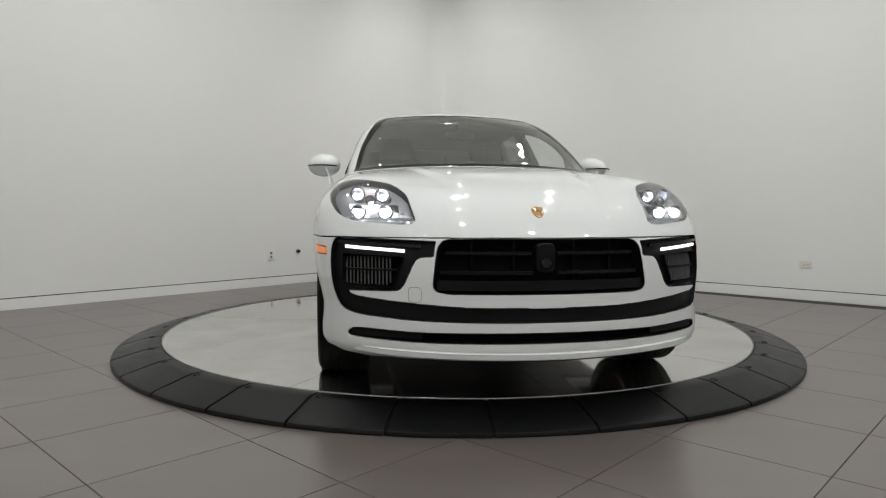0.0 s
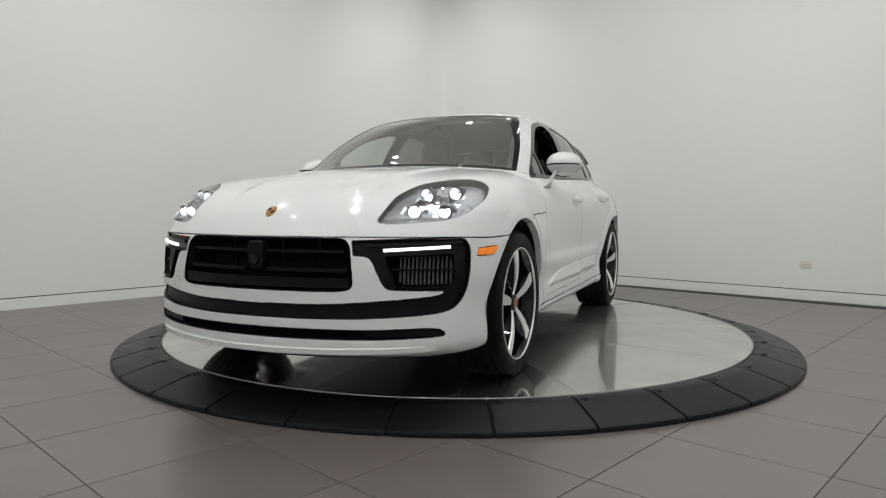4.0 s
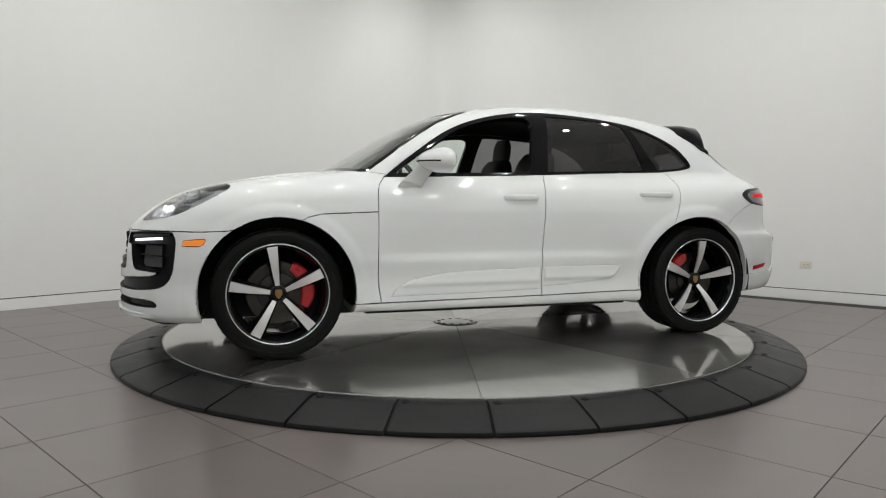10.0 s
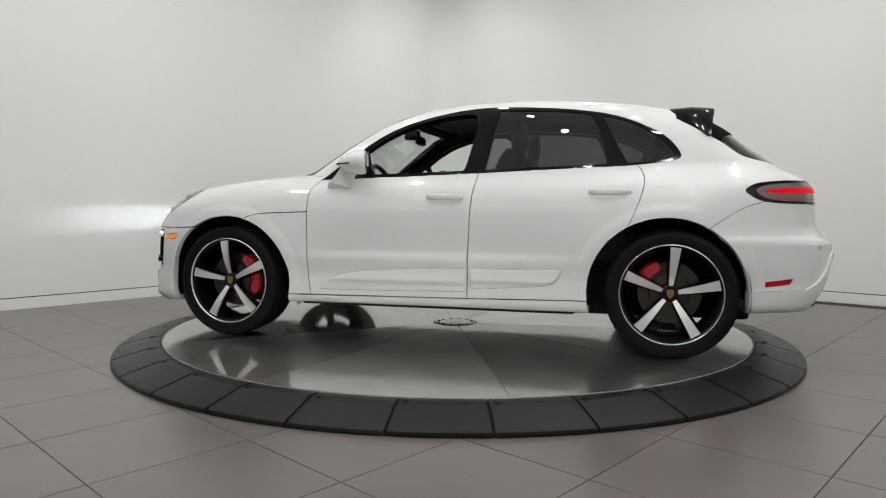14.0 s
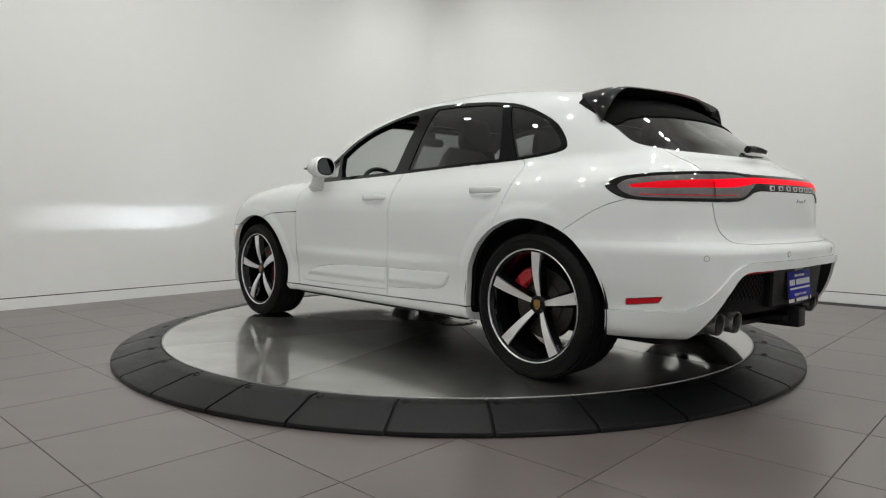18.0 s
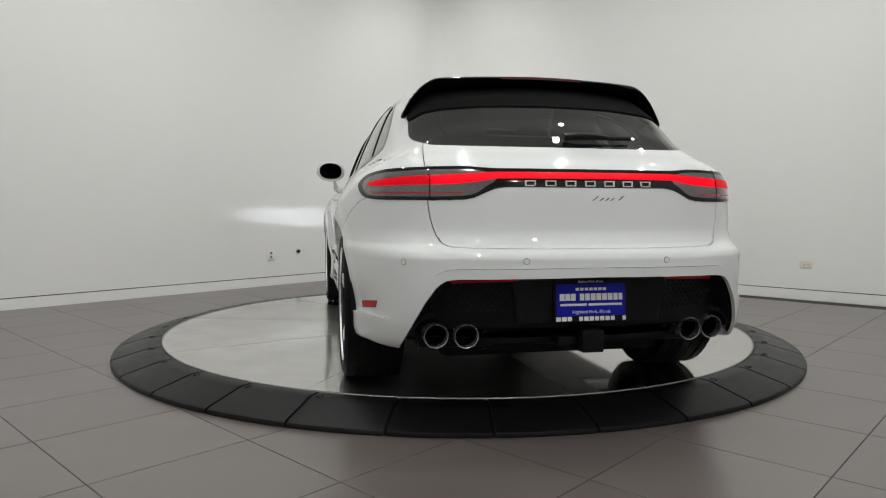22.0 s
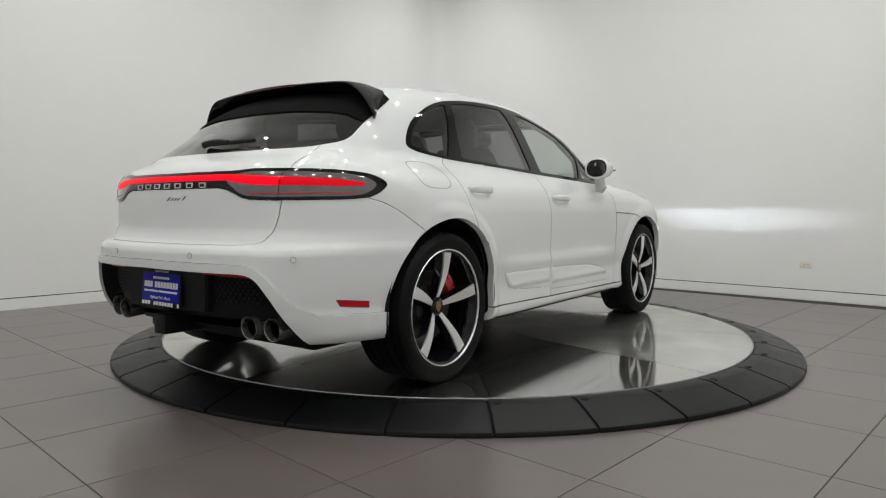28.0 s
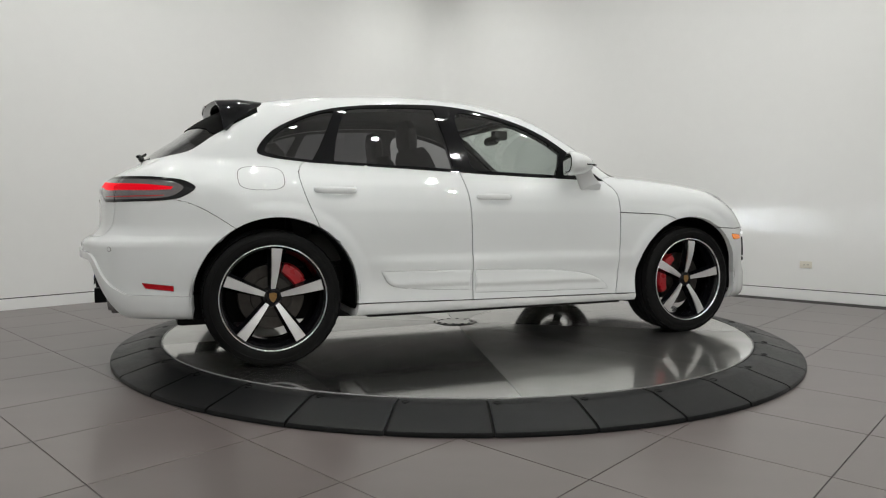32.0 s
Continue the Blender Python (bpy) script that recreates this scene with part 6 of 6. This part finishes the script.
words("Highland Park, Illinois", 0.0125, 0, 0.0745, 0.0012, PRINT_WHITE, plate_ob)
words("Highland Park, Illinois", 0.0185, 0, -0.045, 0.0026, PRINT_WHITE, plate_ob)
bars("print_bar", [(-0.065 + 0.019 * k, -0.051 + 0.019 * k) for k in range(7)], 0.045, 0.0055, 0.0021, PRINT_WHITE, plate_ob, "short white print bars")
bars("print_bar", [(-0.132, -0.112), (-0.109, -0.088), (-0.085, -0.066), (-0.048, -0.030), (-0.026, -0.006), (-0.002, 0.018), (0.022, 0.042), (0.046, 0.066), (0.070, 0.090), (0.094, 0.112), (0.116, 0.132)], 0.014, 0.0135, 0.0021, PRINT_WHITE, plate_ob, "bold white print bars")
bars("print_bar", [(-0.13, -0.02), (-0.012, 0.13)], -0.016, 0.0045, 0.0021, PRINT_WHITE, plate_ob, "thin white print bars")
bars("print_bar", [(-0.148, -0.128), (-0.124, -0.104), (-0.100, -0.082), (-0.052, -0.036), (-0.031, -0.013), (-0.008, 0.010), (0.015, 0.031), (0.036, 0.054), (0.059, 0.077), (0.082, 0.098), (0.132, 0.146)], -0.0715, 0.0082, 0.0005, PRINT_WHITE, plate_ob, "bold white print bars")

# maker's mark across the light bar and model script: plain shapes
for k in range(7):
    y = 0.245 - 0.0815 * k
    bm = bmesh.new()
    x = face_x(abs(y), 0.9425, -1) - 0.0045
    for y0, y1, z0, z1 in ((-0.022, 0.022, 0.0070, 0.0115), (-0.022, 0.022, -0.0115, -0.0070), (-0.022, -0.0165, -0.0070, 0.0070), (0.0165, 0.022, -0.0070, 0.0070)):
        box(bm, x - 0.004, x + 0.002, y + y0, y + y1, 0.9425 + z0, 0.9425 + z1)
    fit("mark_shape", bm, SILVER, gate, "small bright outlined block", False)
for y0, y1, z in ((-0.005, -0.030, 0.884), (-0.035, -0.055, 0.8815), (-0.060, -0.078, 0.8815), (-0.083, -0.100, 0.8815), (-0.118, -0.140, 0.886)):
    bm = bmesh.new()
    y = (y0 + y1) / 2
    x = face_x(y, z, -1) - 0.001
    hz = 0.009 if z > 0.882 else 0.0055
    shaped(bm, [[Vector((x - d, y0, z - hz)), Vector((x - d, y0 - 0.006, z - hz)), Vector((x - d, y1 - 0.004, z + hz)), Vector((x - d, y1 + 0.002, z + hz))] for d in (-0.002, 0.002)])
    fit("script_shape", bm, DARK_SILVER, gate, "slanted dark silver script stroke", False)

for y, z in ((0.735, 0.634), (0.290, 0.643), (-0.290, 0.643), (-0.735, 0.634)):
    p = np.array([[face_x(y, z, -1), y, z]])
    nrm = Vector(slope(np.array([[p[0, 0], abs(y), z]]))[0])
    if y < 0:
        nrm.y = -nrm.y
    m = Matrix.Translation(p[0]) @ nrm.to_track_quat("Z", "Y").to_matrix().to_4x4()
    bm = bmesh.new()
    turned(bm, [(0.0, 0.0016), (0.0105, 0.0016)], 24)
    bmesh.ops.transform(bm, matrix=m, verts=bm.verts)
    sensor = fit("parking_sensor", bm, WHITE, bumper_r, "round white parking sensor")
    bm = bmesh.new()
    turned(bm, [(0.0105, 0.0018), (0.0125, 0.0018), (0.0128, 0.0)], 24)
    bmesh.ops.transform(bm, matrix=m, verts=bm.verts)
    fit("sensor_ring", bm, SEAM_GREY, sensor, "thin grey ring")

# fuel flap joint, on the right rear quarter
bm = bmesh.new()
ring = []
for k in range(64):
    a = 2 * math.pi * k / 64
    ring.append((-1.518 + 0.122 * math.copysign(abs(math.cos(a)) ** 0.62, math.cos(a)), 1.006 + 0.066 * math.copysign(abs(math.sin(a)) ** 0.62, math.sin(a))))
rows = []
for f in (1.0, 0.965):
    row = []
    for x, z in ring:
        x, z = -1.518 + (x + 1.518) * f, 1.006 + (z - 1.006) * f
        y = flank(x, z)
        nrm = slope(np.array([[x, y, z]]))[0]
        row.append(bm.verts.new((x + nrm[0] * 0.001, -(y + nrm[1] * 0.001), z + nrm[2] * 0.001)))
    rows.append(row)
for k in range(64):
    bm.faces.new((rows[0][k], rows[0][(k + 1) % 64], rows[1][(k + 1) % 64], rows[1][k]))
fit("fuel_flap", bm, SEAM_GREY, body, "thin dark joint round the fuel flap")
# joint between boot lid lamp halves
for s in (1, -1):
    bm = bmesh.new()
    pts = [on_tail(0.6255, z, 0.008) for z in np.linspace(0.878, 1.010, 14)]
    ribbon(bm, pts, [(-1, 0.5, 0)] * 14, [(0, 1, 0)] * 14, 0.0016, 0.001)
    flip(bm, s)
    fit("lamp_joint", bm, DARK, gate, "dark joint between the lamp halves")

# lip along the front bumper's foot
bm = bmesh.new()
ys = np.linspace(-0.80, 0.80, 41)
ribbon(bm, [(face_x(y, 0.262) - 0.006, y, 0.240 + 0.012 * (abs(y) / 0.8) ** 3) for y in ys], [(1, 0.45 * y, -0.15) for y in ys], [(0.1, 0, 1)] * 41, 0.013, 0.017)
for v in bm.verts:
    v.co.x -= 0.030 * max(0, (abs(v.co.y) - 0.62) / 0.18) ** 2
fit("front_lip", bm, WHITE, bumper_f, "white lip along the bumper's foot")

# ---------------------------------------------------------------- floor tiles
def lay_tiles():
    size, gap = 0.5965, 0.0042
    turn = radians(47.9)
    u, v = Vector((math.cos(turn), math.sin(turn))), Vector((math.sin(turn), -math.cos(turn)))
    origin = Vector((0.459, -2.716))
    bm = bmesh.new()
    box(bm, gap / 2, size - gap / 2, -size + gap / 2, -gap / 2, -0.004, 0.0, bevel=0.0012)
    for f in bm.faces:
        f.smooth = False
    me = bpy.data.meshes.new("tile")
    bm.to_mesh(me)
    bm.free()
    me.materials.append(TILE)
    far = []
    for i in range(-24, 26):
        for j in range(-24, 26):
            c = origin + u * size * (i + 0.5) + v * size * (j + 0.5)
            if c.length < 1.55:
                continue
            rel = c - CORNER
            s_l = rel.x * math.sin(WALL_TURN_L) - rel.y * math.cos(WALL_TURN_L)
            if s_l < 0.1 or (rel.x * math.sin(WALL_TURN_R) - rel.y * math.cos(WALL_TURN_R)) < 0.1:
                continue
            if any(abs((b - a).normalized().cross(c - a)) < 0.12 or (b - a).cross(c - a) * (b - a).cross(-a) < 0 for a, b in ((fl, back), (back, fr))):
                continue
            if c.length > 6.2 or c.y < -4.6:
                far.append(origin + u * size * i + v * size * j)
                continue
            ob = new("tile", me)
            ob.parent = floor
            p = origin + u * size * i + v * size * j
            ob.matrix_basis = Matrix.Translation((p.x, p.y, FLOOR_Z)) @ Matrix.Rotation(turn, 4, "Z")
    # the tiles behind and far beside the turntable, as one field
    verts, faces = [], []
    e = gap / 2
    for p in far:
        k = len(verts)
        for a, b in ((e, -e), (size - e, -e), (size - e, -size + e), (e, -size + e)):
            q = p + u * a - v * b
            verts.append((q.x, q.y, FLOOR_Z))
        faces.append((k + 3, k + 2, k + 1, k))
    field = bpy.data.meshes.new("tile_field")
    field.from_pydata(verts, [], faces)
    field.materials.append(TILE)
    ob = new("tile_field", field)
    ob.parent = floor
    ob["label"] = "grey porcelain tiles laid across the rest of the floor"


lay_tiles()


def motions():
    """The turntable turns clockwise seen from above, and carries the car."""
    rows = [(0, -79.73), (1, -87.75), (2, -95.88), (3, -104.18), (4, -112.59), (5, -120.99), (6, -129.33), (7, -137.54), (8, -145.60),
            (9, -153.58), (10, -161.57), (11, -169.65), (12, -177.76), (13, -185.83), (14, -193.82), (15, -201.76), (16, -209.73),
            (17, -217.77), (18, -225.84), (19, -233.90), (20, -241.90), (21, -249.72), (22, -257.46), (23, -265.13), (24, -272.84),
            (25, -280.72), (26, -288.63), (27, -296.53), (28, -304.47), (29, -312.41), (30, -320.39), (31, -328.40), (32, -336.43)]
    rows = [(t, pose(0, 0, 0, 0, 0, a)) for t, a in rows]
    walk(plate, rows)
    walk(car, rows)


motions()
